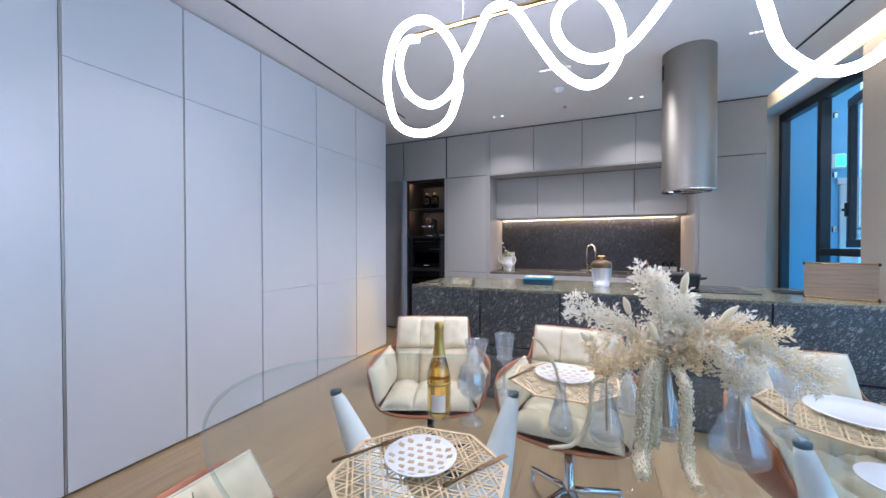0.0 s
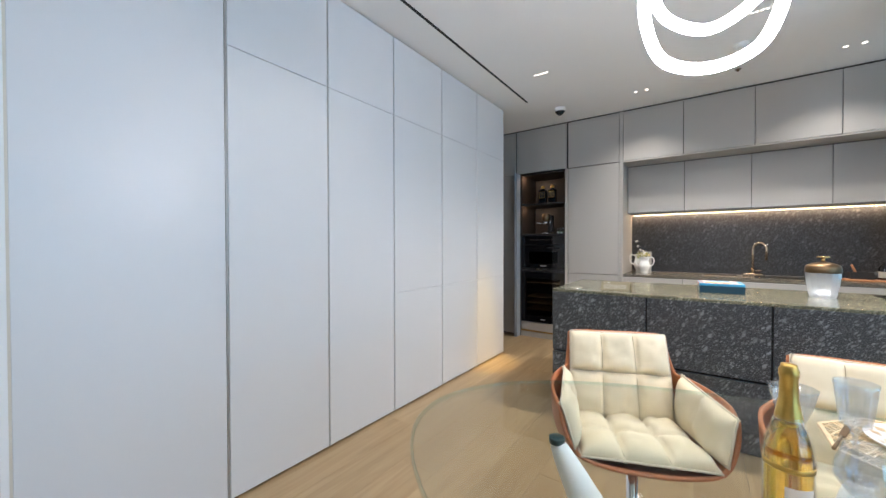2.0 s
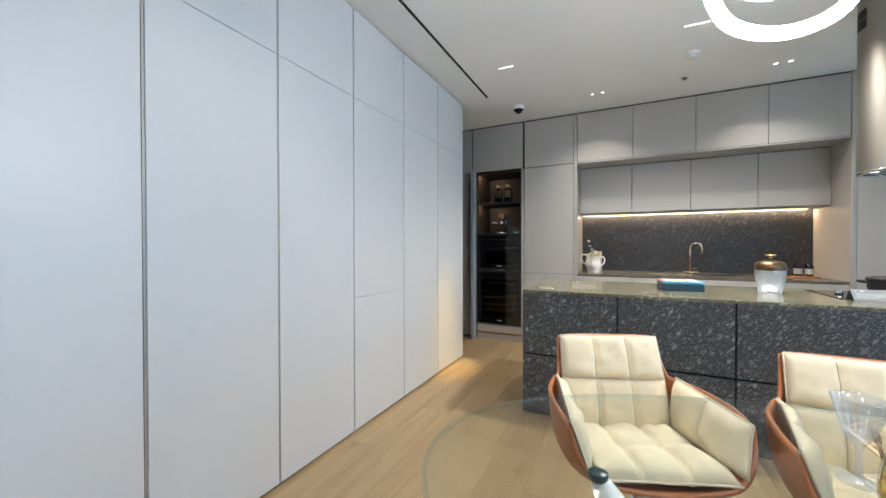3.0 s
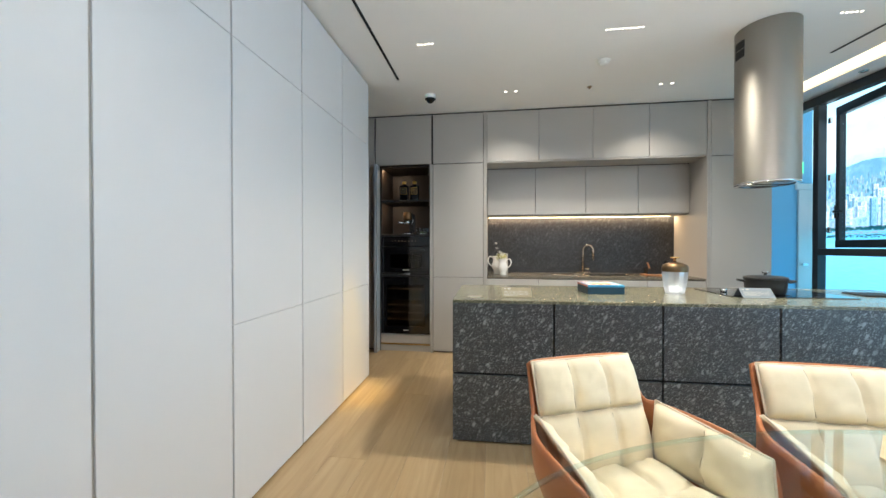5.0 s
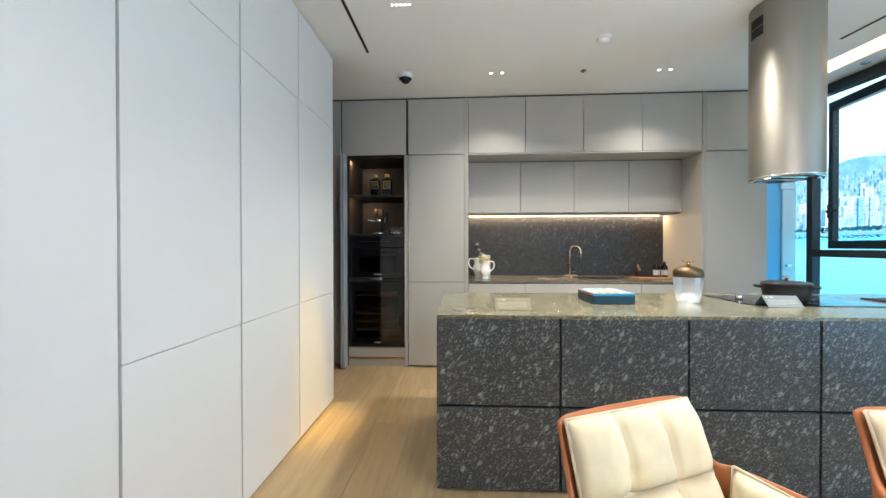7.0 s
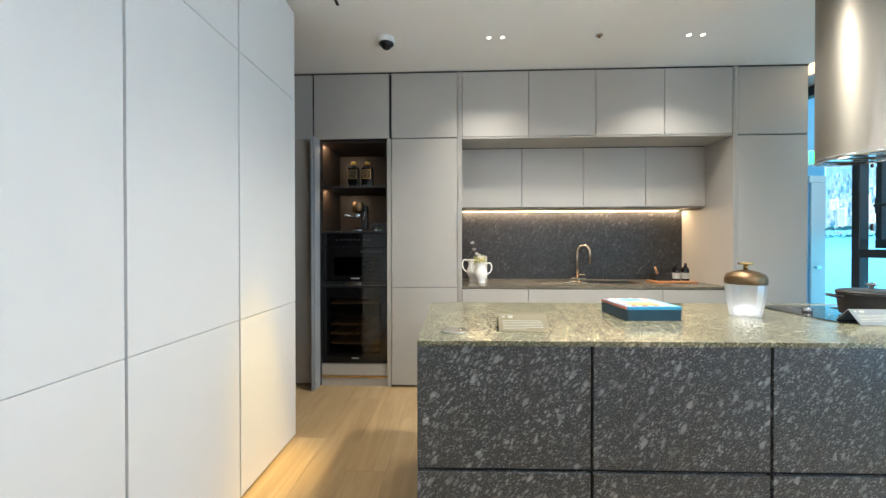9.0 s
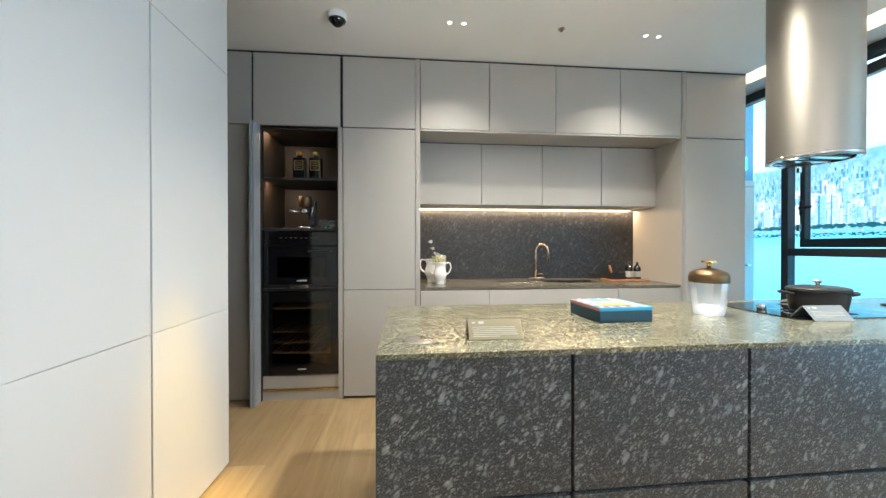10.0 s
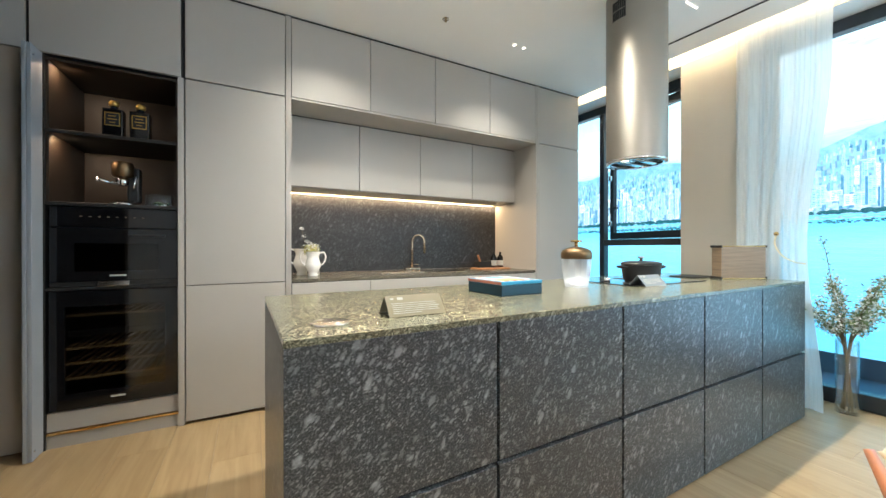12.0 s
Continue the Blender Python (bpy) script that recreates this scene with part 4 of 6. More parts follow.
def square_bottle(x, y):
    z = 1.8345
    b = thing("black_bottle", (x, y, z), "black square bottle with gold label and stopper", "bottle", "shelf bottles")
    part("body", B(x - 0.052, x + 0.052, y - 0.036, y + 0.036, z, z + 0.195, bev=0.008, seg=2), "black_glass", b)
    part("label", B(x - 0.038, x + 0.038, y - 0.0385, y - 0.0365, z + 0.082, z + 0.168), "gold_foil", b, "gold framed label")
    part("label_field", B(x - 0.033, x + 0.033, y - 0.0395, y - 0.0387, z + 0.088, z + 0.162), "black_matt", b)
    for k, w_ in enumerate((0.020, 0.025, 0.015)):
        part("print_bar", B(x - w_, x + w_, y - 0.0402, y - 0.0397, z + 0.142 - k * 0.020, z + 0.147 - k * 0.020), "gold_foil", b)
    part("neck", moved(lathe([(0.018, 0), (0.018, 0.022)], 14), Matrix.Translation((x, y, z + 0.1945))), "black_glass", b)
    part("stopper", moved(lathe([(0.019, 0), (0.026, 0.005), (0.027, 0.024), (0.019, 0.034), (0, 0.036)], 18), Matrix.Translation((x, y, z + 0.216))), "gold_foil", b, "gold stopper")


square_bottle(-2.43, 5.05)
square_bottle(-2.295, 5.05)

cm = thing("coffee_machine", (-2.385, 5.06, 1.41), "small chrome and bronze espresso machine on a shelf", "coffee machine")
cx, cy, cz = -2.385, 5.06, 1.4105
part("foot", moved(lathe([(0.075, 0), (0.078, 0.012), (0.06, 0.022), (0.045, 0.032), (0, 0.034)], 24), Matrix.Translation((cx, cy, cz))), "chrome", cm)
part("column", B(cx + 0.01, cx + 0.075, cy + 0.02, cy + 0.10, cz + 0.03, cz + 0.26, bev=0.012, seg=2), "black_matt", cm, "dark column")
part("boiler", moved(lathe([(0.045, 0), (0.056, 0.012), (0.058, 0.075), (0.052, 0.09), (0.05, 0.1), (0, 0.104)], 24), Matrix.Translation((cx - 0.005, cy, cz + 0.185))), "bronze", cm, "bronze boiler dome")
part("group_head", moved(lathe([(0.024, 0), (0.036, 0.006), (0.036, 0.03), (0.03, 0.055)], 20), Matrix.Translation((cx - 0.005, cy, cz + 0.13))), "chrome", cm)
part("portafilter", tube([(cx - 0.03, cy - 0.01, cz + 0.145), (cx - 0.08, cy - 0.04, cz + 0.15), (cx - 0.12, cy - 0.06, cz + 0.157)], lambda s: 0.009 + 0.005 * s, 10), "chrome", cm)
part("steam_wand", tube([(cx + 0.055, cy - 0.02, cz + 0.20), (cx + 0.075, cy - 0.045, cz + 0.19), (cx + 0.06, cy - 0.05, cz + 0.10)], 0.007, 8), "chrome", cm)
gb = thing("glass_box", (-2.20, 5.07, 1.41), "small clear glass box with white beans inside", "box")
gl = bmesh.new()
x0, x1, y0, y1, z0, z1 = -2.268, -2.128, 5.02, 5.12, 1.4105, 1.495
for a in ((x0, x1, y0, y0 + 0.003, z0, z1), (x0, x1, y1 - 0.003, y1, z0, z1), (x0, x0 + 0.003, y0 + 0.003, y1 - 0.003, z0, z1), (x1 - 0.003, x1, y0 + 0.003, y1 - 0.003, z0, z1), (x0 + 0.003, x1 - 0.003, y0 + 0.003, y1 - 0.003, z0, z0 + 0.003)):
    merge(gl, B(*a))
part("case", gl, "pane", gb)
for k in range(14):
    t = bmesh.new()
    bmesh.ops.create_icosphere(t, subdivisions=2, radius=0.012)
    part("pod", moved(t, Matrix.Translation((rnd.uniform(x0 + 0.02, x1 - 0.02), rnd.uniform(y0 + 0.02, y1 - 0.02), z0 + 0.014 + 0.014 * (k % 2))) @ Matrix.Diagonal((1, 1, 0.8, 1))), rnd.choice(("petal_white", "leaf_green", "leaf_green")), gb)

# ---- things on the back worktop ----


def pitcher(x, y, s, label):
    p = thing("pitcher", (x, y, 0.90), label, "pitcher")
    prof = [(0.038, 0), (0.042, 0.006), (0.034, 0.018), (0.044, 0.04), (0.060, 0.075), (0.060, 0.10), (0.048, 0.135), (0.044, 0.155), (0.058, 0.19), (0.062, 0.195), (0.056, 0.19), (0.040, 0.155), (0.044, 0.13), (0.052, 0.10), (0.0, 0.06)]
    m = Matrix.Translation((x, y, 0.9005)) @ Matrix.Diagonal((s, s, s, 1))
    part("body", moved(lathe(prof, 28, False), m), "porcelain", p)
    for sg_ in (-1, 1):
        h = spline([(sg_ * 0.054, 0, 0.185), (sg_ * 0.085, 0, 0.19), (sg_ * 0.10, 0, 0.15), (sg_ * 0.085, 0, 0.105), (sg_ * 0.058, 0, 0.085)], 5)
        part("handle", moved(tube(h, 0.0065, 8), m), "porcelain", p)
    return p


pitcher(-1.185, 5.21, 1.04, "white porcelain two-handled pitcher holding flowers")
pitcher(-1.255, 5.36, 1.18, "larger white porcelain pitcher behind the other")


def leaf_cluster(bm, centre, count, spread, size, seed):
    r = random.Random(seed)
    for _ in range(count):
        d = Vector((r.gauss(0, 1), r.gauss(0, 1), r.gauss(0, 1))).normalized()
        c = Vector(centre) + Vector((d.x * spread[0], d.y * spread[1], d.z * spread[2])) * r.random() ** 0.4
        a = Vector((r.uniform(-1, 1), r.uniform(-1, 1), r.uniform(-0.4, 1))).normalized()
        b = a.orthogonal().normalized()
        n = a.cross(b)
        L = size * r.uniform(0.6, 1.3)
        q = [bm.verts.new(c), bm.verts.new(c + a * L * 0.5 + b * L * 0.24 + n * L * 0.05), bm.verts.new(c + a * L), bm.verts.new(c + a * L * 0.5 - b * L * 0.24 + n * L * 0.05)]
        bm.faces.new(q)
    return bm


fl = thing("flower_bunch", (-1.195, 5.21, 0.985), "small bunch of white and yellow flowers in a pitcher", "flowers")
st = bmesh.new()
tips = []
for k in range(14):
    a = rnd.uniform(0, 6.28)
    tip = Vector((-1.195 + 0.06 * math.cos(a), 5.21 + 0.05 * math.sin(a), 1.13 + rnd.uniform(0, 0.06)))
    tips.append(tip)
    tube([(-1.195, 5.21, 0.985), (-1.195 + 0.02 * math.cos(a), 5.21 + 0.02 * math.sin(a), 1.08), tip], 0.0015, 5, st)
long_tip = [(-1.205, 5.215, 1.06), (-1.25, 5.22, 1.18), (-1.275, 5.22, 1.30)]
tube(spline(long_tip, 5), 0.0015, 5, st)
part("stems", st, "stem_brown", fl)
part("leaves", leaf_cluster(bmesh.new(), (-1.205, 5.21, 1.12), 150, (0.075, 0.06, 0.05), 0.022, 3), "leaf_yellow", fl, "yellow green leaves")
part("blossoms", leaf_cluster(bmesh.new(), (-1.195, 5.205, 1.14), 70, (0.065, 0.05, 0.045), 0.018, 4), "petal_white", fl, "white blossoms")
for q, n in (((-1.275, 5.22, 1.30), 16), ((-1.258, 5.22, 1.235), 12), ((-1.232, 5.21, 1.19), 14)):
    part("sprig", leaf_cluster(bmesh.new(), q, n, (0.018, 0.015, 0.018), 0.018, 9), "petal_white", fl, "loose white sprig")
cd = thing("picture_card", (-1.14, 5.30, 0.90), "small cream picture card propped behind the flowers", "card")
part("card", moved(B(-0.048, 0.048, -0.002, 0.002, 0, 0.27), Matrix.Translation((-1.165, 5.30, 0.9005)) @ pose(0, 0, 0, -6, 0, 4)), "card_print", cd)
part("picture", moved(B(-0.030, 0.030, -0.0035, -0.0025, 0.215, 0.245), Matrix.Translation((-1.165, 5.30, 0.9005)) @ pose(0, 0, 0, -6, 0, 4)), "box_yellow", cd, "pale yellow picture")

tr = solid("wooden_tray", B(0.545, 0.945, 5.22, 5.44, 0.9005, 0.916, bev=0.005, seg=2), "wood_tray", "reddish wooden tray on the worktop", "tray")
br = thing("utensil_box", (0.665, 5.36, 0.916), "dark open box with a wooden brush", "box")
ub = bmesh.new()
for a in ((0.585, 0.745, 5.31, 5.318, 0.9165, 0.985), (0.585, 0.745, 5.412, 5.42, 0.9165, 0.985), (0.585, 0.593, 5.318, 5.412, 0.9165, 0.985), (0.737, 0.745, 5.318, 5.412, 0.9165, 0.985), (0.593, 0.737, 5.318, 5.412, 0.9165, 0.93)):
    merge(ub, B(*a))
part("box", ub, "black_matt", br)
part("brush", tube([(0.645, 5.37, 0.931), (0.625, 5.37, 1.0), (0.605, 5.37, 1.055)], lambda s: 0.013 - 0.004 * s, 10), "wood_tray", br, "reddish wooden handle")
for x in (0.815, 0.905):
    sb = thing("soap_bottle", (x, 5.36, 0.916), "dark glass pump bottle with a pale label", "bottle", "soap bottles")
    part("body", moved(lathe([(0.030, 0), (0.032, 0.004), (0.032, 0.085), (0.025, 0.102), (0.012, 0.112), (0.012, 0.122)], 22), Matrix.Translation((x, 5.36, 0.9165)) @ Matrix.Diagonal((1.1, 1.1, 1.25, 1))), "black_glass", sb)
    part("label", moved(lathe([(0.0358, 0.0), (0.0358, 0.06)], 22, False), Matrix.Translation((x, 5.36, 0.935))), "soap_label", sb, "pale paper label")
    part("cap", moved(lathe([(0.013, 0), (0.013, 0.02), (0.009, 0.024), (0, 0.025)], 14), Matrix.Translation((x, 5.36, 1.069))), "black_matt", sb)
dc = solid("dark_cup", moved(lathe([(0.026, 0), (0.03, 0.004), (0.032, 0.07), (0.029, 0.07), (0.027, 0.008), (0, 0.008)], 20, False), Matrix.Translation((0.775, 5.40, 0.9165))), "black_matt", "small dark cup on the wooden tray", "cup")

# ---- island ----
ix0, ix1, iy0, iy1, iz = ISL
isl = thing("kitchen_island", ((ix0 + ix1) / 2, (iy0 + iy1) / 2, FZ), "long dark speckled granite kitchen island with jointed panels", "island")
part("core", B(ix0 + 0.022, ix1 - 0.022, iy0 + 0.022, iy1 - 0.022, FZ, iz - 0.021), "gap_dark", isl, "dark core behind the joints")
# paler, yellower stone colour carries the downlights' warm light
part("top", B(ix0, ix1, iy0, iy1, iz - 0.02, iz, bev=0.0015), "granite_top_lit", isl, "honed granite top, warm lamp light put into its colour")
JX = [ix0, -0.931, -0.273, 0.386, 1.052, ix1]
for k, (a, b) in enumerate(zip(JX, JX[1:])):
    g0, g1 = (0 if k == 0 else 0.006), (0 if k == 4 else 0.006)
    for z0, z1 in ((FZ + 0.014, 0.411), (0.427, iz - 0.0205)):
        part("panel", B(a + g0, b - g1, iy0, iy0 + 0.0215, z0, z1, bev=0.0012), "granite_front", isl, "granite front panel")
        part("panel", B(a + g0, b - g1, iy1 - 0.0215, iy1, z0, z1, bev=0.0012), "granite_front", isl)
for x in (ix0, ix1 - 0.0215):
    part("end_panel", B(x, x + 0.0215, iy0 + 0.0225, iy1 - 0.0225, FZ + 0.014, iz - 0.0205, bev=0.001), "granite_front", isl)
isl.rotation_euler.z = radians(0.75)

ck = thing("induction_hob", (0.72, 3.56, iz), "flush black glass induction hob with a steel knob", "hob")
part("glass", B(0.335, 1.112, 3.318, 3.80, iz + 0.0005, iz + 0.005, bev=0.001), "black_glass", ck)
part("knob", moved(lathe([(0.020, 0), (0.021, 0.003), (0.021, 0.022), (0.019, 0.025), (0, 0.025)], 20), Matrix.Translation((0.43, 3.58, iz + 0.0055))), "chrome", ck, "steel control knob")
part("vent", B(0.69, 0.76, 3.39, 3.73, iz + 0.0055, iz + 0.0075, bev=0.0008), "black_matt", ck)
for q in ((0.53, 3.45), (0.53, 3.67), (0.94, 3.45), (0.94, 3.67)):
    part("zone_mark", moved(lathe([(0.085, 0), (0.086, 0.0006), (0.087, 0), ], 32, False), Matrix.Translation((*q, iz + 0.0052))), "blue_steel", ck)

px_, py_ = 0.650, 3.485
pt = thing("casserole", (px_, py_, iz + 0.006), "black cast iron oval casserole with a lid", "pot")
M = Matrix.Translation((px_, py_, iz + 0.0075)) @ pose(0, 0, 0, 0, 0, -20) @ Matrix.Diagonal((0.88, 0.76, 1.06, 1))
part("pan", moved(lathe([(0.118, 0), (0.128, 0.006), (0.138, 0.06), (0.142, 0.098), (0.147, 0.102), (0.136, 0.104), (0, 0.100)], 40), M), "cast_iron", pt)
part("lid", moved(lathe([(0.145, 0.1045), (0.147, 0.109), (0.140, 0.117), (0.136, 0.1165), (0.128, 0.120), (0.10, 0.124), (0.05, 0.126), (0, 0.127)], 40), M), "cast_iron", pt, "black cast iron lid")
part("knob", moved(lathe([(0.010, 0.138), (0.008, 0.15), (0.020, 0.157), (0.022, 0.163), (0.014, 0.169), (0, 0.170)], 20), Matrix.Translation((px_, py_, iz + 0.0035))), "chrome", pt, "steel lid knob")
for sg_ in (-1, 1):
    h = spline([(sg_ * 0.138, -0.045, 0.085), (sg_ * 0.175, -0.035, 0.09), (sg_ * 0.182, 0, 0.091), (sg_ * 0.175, 0.035, 0.09), (sg_ * 0.138, 0.045, 0.085)], 5)
    part("handle", moved(tube(h, 0.008, 8), M), "cast_iron", pt)

ln = thing("table_lantern", (0.041, 3.49, iz), "cut crystal table lantern with a bronze lid, glowing", "lamp")
LM = Matrix.Translation((0.041, 3.49, iz + 0.0005))
body = bmesh.new()
n = 15
rows_ = [(0.062, 0.0), (0.065, 0.006), (0.073, 0.05), (0.081, 0.10), (0.085, 0.14), (0.085, 0.162)]
prof = []
for k in range(8):
    s = k / 7 * (len(rows_) - 1)
    i = min(int(s), len(rows_) - 2)
    prof.append((rows_[i][0] + (rows_[i + 1][0] - rows_[i][0]) * (s - i), rows_[i][1] + (rows_[i + 1][1] - rows_[i][1]) * (s - i)))
rg = []
for k, (r, z) in enumerate(prof):
    rg.append([body.verts.new((r * math.cos(2 * math.pi * j / n), r * math.sin(2 * math.pi * j / n), z)) for j in range(n)])
for a, b in zip(rg, rg[1:]):
    for j in range(n):
        body.faces.new((a[j], a[(j + 1) % n], b[(j + 1) % n], b[j]))
bmesh.ops.poke(body, faces=list(body.faces), offset=0.011)
inner = [[body.verts.new((r * 0.86 * math.cos(2 * math.pi * j / n), r * 0.86 * math.sin(2 * math.pi * j / n), max(z, 0.012))) for j in range(n)] for r, z in (prof[0], prof[4], prof[-1])]
for a, b in zip(inner, inner[1:]):
    for j in range(n):
        body.faces.new((a[j], b[j], b[(j + 1) % n], a[(j + 1) % n]))
for j in range(n):
    body.faces.new((rg[-1][j], rg[-1][(j + 1) % n], inner[-1][(j + 1) % n], inner[-1][j]))
body.faces.new(rg[0][::-1]), body.faces.new(inner[0])
part("shade", moved(body, LM), "lit_crystal", ln, "cut crystal body")
part("glow_core", moved(lathe([(0.0, 0.016), (0.034, 0.018), (0.036, 0.03), (0.018, 0.05), (0.0, 0.052)], 20, False), LM), "lantern_glow", ln, "lit core")
part("lid", moved(lathe([(0.086, 0.163), (0.088, 0.167), (0.087, 0.195), (0.080, 0.213), (0.055, 0.226), (0.025, 0.234), (0, 0.237)], 36), LM), "bronze", ln, "brushed bronze lid")
part("stem", moved(lathe([(0.010, 0.236), (0.010, 0.262)], 14), LM), "brass", ln)
part("knob", moved(lathe([(0.031, 0.262), (0.032, 0.265), (0.032, 0.271), (0.030, 0.273), (0, 0.273)], 24), LM), "brass", ln, "flat brass knob")

bk = thing("gift_box", (-0.49, 3.47, iz), "flat navy box with a striped coloured lid", "box")
BR = Matrix.Translation((-0.622, 3.338, iz + 0.0005)) @ pose(0, 0, 0, 0, 0, 2.5)
bw, bd_ = 0.260, 0.272
part("base", moved(B(0, bw, 0, bd_, 0, 0.052, bev=0.002), BR), "box_navy", bk)
part("lid_edge", moved(B(-0.001, bw + 0.001, -0.001, bd_ + 0.001, 0.0525, 0.068, bev=0.002), BR), "box_blue", bk, "blue lid")
part("side_stripe", moved(B(-0.0025, -0.0012, 0.002, bd_ - 0.002, 0.054, 0.067), BR), "box_coral", bk)
part("lid_field", moved(B(0.03, bw - 0.03, 0.03, bd_ - 0.03, 0.0682, 0.0690), BR), "box_pale", bk)
for k, (c, a, b) in enumerate((("box_red", 0.03, 0.06), ("box_yellow", 0.06, 0.14), ("box_pale", 0.14, 0.17), ("box_blue", 0.17, 0.26))):
    part("lid_stripe", moved(B(0.035 + 0.01 * k, bw - 0.07, a, b - 0.004, 0.0692, 0.0698), BR), c, bk)
for k in range(8):
    part("lid_dash", moved(B(0.006, 0.030, 0.010 + k * 0.032, 0.026 + k * 0.032, 0.0692, 0.0699), BR), "box_red" if k % 2 else "box_white", bk)
    part("lid_dash", moved(B(0.034 + k * 0.027, 0.050 + k * 0.027, 0.006, 0.030, 0.0692, 0.0699), BR), "box_white" if k % 2 else "box_red", bk)
    part("lid_dash", moved(B(0.034 + k * 0.027, 0.050 + k * 0.027, bd_ - 0.028, bd_ - 0.006, 0.0692, 0.0699), BR), "box_red" if k % 2 else "box_white", bk)

dk = thing("steel_disc", (-1.439, 3.110, iz), "round brushed steel pop-up socket lid in the top", "socket")
part("lid", moved(lathe([(0.056, 0), (0.058, 0.001), (0.057, 0.005), (0.05, 0.0062), (0, 0.0064)], 40), Matrix.Translation((-1.439, 3.110, iz + 0.0003))), "silver_disc", dk)


def info_card(x, y, w_, h_, tilt, turn, mat_, lines):
    c = thing("info_card", (x, y, iz), "folded kraft information card with small pale print" if mat_ == "card_kraft" else "pale blue-grey information card with small print", "sign", "island cards")
    m = Matrix.Translation((x, y, iz + 0.0006)) @ pose(0, 0, 0, 0, 0, turn)
    f = m @ pose(0, 0, 0, -tilt, 0, 0)
    part("front", moved(B(-w_ / 2, w_ / 2, -0.001, 0.001, 0.001, h_), f), mat_, c)
    top = f @ Vector((0, 0, h_))
    part("back", moved(B(-w_ / 2, w_ / 2, -0.001, 0.001, 0.001, h_ - 0.002), Matrix.Translation((0, 0.0, 0)) @ m @ Matrix.Translation((0, 2 * h_ * math.sin(radians(tilt)), 0)) @ pose(0, 0, 0, tilt, 0, 0)), mat_, c)
    for k in range(lines):
        w2 = w_ * (0.42 if k < lines - 1 else 0.25)
        part("print_line", moved(B(-w_ * 0.42, -w_ * 0.42 + 2 * w2 * rnd.uniform(0.94, 1.0), -0.0018, -0.0012, h_ * (0.60 - 0.09 * k), h_ * (0.60 - 0.09 * k) + h_ * 0.024), f), "card_print", c)
    part("print_mark", moved(B(-w_ * 0.42, -w_ * 0.36, -0.0018, -0.0012, h_ * 0.80, h_ * 0.88), f), "card_print", c)
    part("print_mark", moved(B(-w_ * 0.30, -w_ * 0.20, -0.0018, -0.0012, h_ * 0.78, h_ * 0.90), f), "card_print", c)


info_card(-1.152, 3.10, 0.205, 0.085, 42, -1, "card_kraft", 6)
info_card(0.475, 3.275, 0.195, 0.085, 42, -2, "card_grey", 5)

wb = thing("wooden_box", (1.522, 3.30, iz), "upright woven wood box with black metal corners", "box")
WM = Matrix.Translation((1.522, 3.30, iz + 0.001)) @ pose(0, 0, 0, 0, 0, -25)
part("body", moved(B(-0.170, 0.170, -0.045, 0.045, 0.004, 0.235, bev=0.003), WM), "wood_box", wb)
for z in (0.0, 0.236):
    part("rim", moved(B(-0.173, 0.173, -0.048, 0.048, z, z + 0.008, bev=0.002), WM), "brass", wb, "slim pale metal rim")
for sx_ in (-1, 1):
    for z in (-0.0005, 0.228):
        part("corner", moved(B(sx_ * 0.171 - 0.006, sx_ * 0.171 + 0.006, -0.05, 0.05, z, z + 0.018, bev=0.002), WM), "black_matt", wb)
solid("flat_tray", moved(B(-0.12, 0.12, -0.10, 0.10, 0, 0.008, bev=0.003), Matrix.Translation((1.40, 3.56, iz + 0.0005)) @ pose(0, 0, 0, 0, 0, -5)), "black_matt", "flat dark slate tray on the island", "tray")

# ---- cooker hood ----
HX, HY, HR = 0.70, 3.555, 0.190
hd_ = thing("cooker_hood", (HX, HY, 1.70), "brushed steel cylindrical cooker hood hung from the ceiling", "hood")
HM = Matrix.Translation((HX, HY, 0))
part("duct", moved(lathe([(HR, 1.731), (HR, 2.873)], 64, False), HM), "hood_steel", hd_)
part("rim", moved(lathe([(HR - 0.03, 1.716), (HR + 0.001, 1.716), (HR + 0.001, 1.7305), (HR - 0.03, 1.7305)], 64, False), HM), "chrome", hd_, "polished lower rim")
part("filter", moved(lathe([(0, 1.738), (HR - 0.004, 1.738), (HR - 0.004, 1.748), (0, 1.748)], 48, False), HM), "silver_disc", hd_, "metal filter")
for y in (-0.05, 0.05):
    part("filter_bar", B(HX - 0.14, HX + 0.14, HY + y - 0.02, HY + y + 0.02, 1.721, 1.7375, bev=0.003), "chrome", hd_)
part("lamp_disc", moved(lathe([(0, 1.724), (0.022, 1.724), (0.022, 1.7375)], 16, False), HM @ Matrix.Translation((-0.12, 0, 0))), "spot_glow", hd_, "small round lamp")
for k in range(7):
    for r0 in range(2):
        part("vent_slot", moved(B(HR - 0.002, HR + 0.0015, -0.006, 0.006, 2.66 + r0 * 0.065, 2.72 + r0 * 0.065), HM @ pose(0, 0, 0, 0, 0, 168 + k * 4.2)), "gap_dark", hd_)

# ---- ceiling fixtures ----
# BARS includes the two unseen rows added as fill
for k, (x, y, L) in enumerate(BARS):
    f_ = thing("linear_downlight", (x, y, CEIL), "slim recessed linear downlight with a row of small lenses", "downlight", "linear downlights")
    part("trim", B(x - L / 2, x + L / 2, y - 0.012, y + 0.012, CEIL - 0.003, CEIL - 0.0003, bev=0.001), "white_plastic", f_)
    n_ = 5 if L < 0.2 else 10
    for j in range(n_):
        xx = x - L / 2 + L * (j + 0.5) / n_
        part("lens", moved(lathe([(0, -0.0035), (0.0075, -0.0035), (0.0075, -0.0005)], 12, False), Matrix.Translation((xx, y, CEIL - 0.0028))), "spot_glow", f_, "warm lit lens")
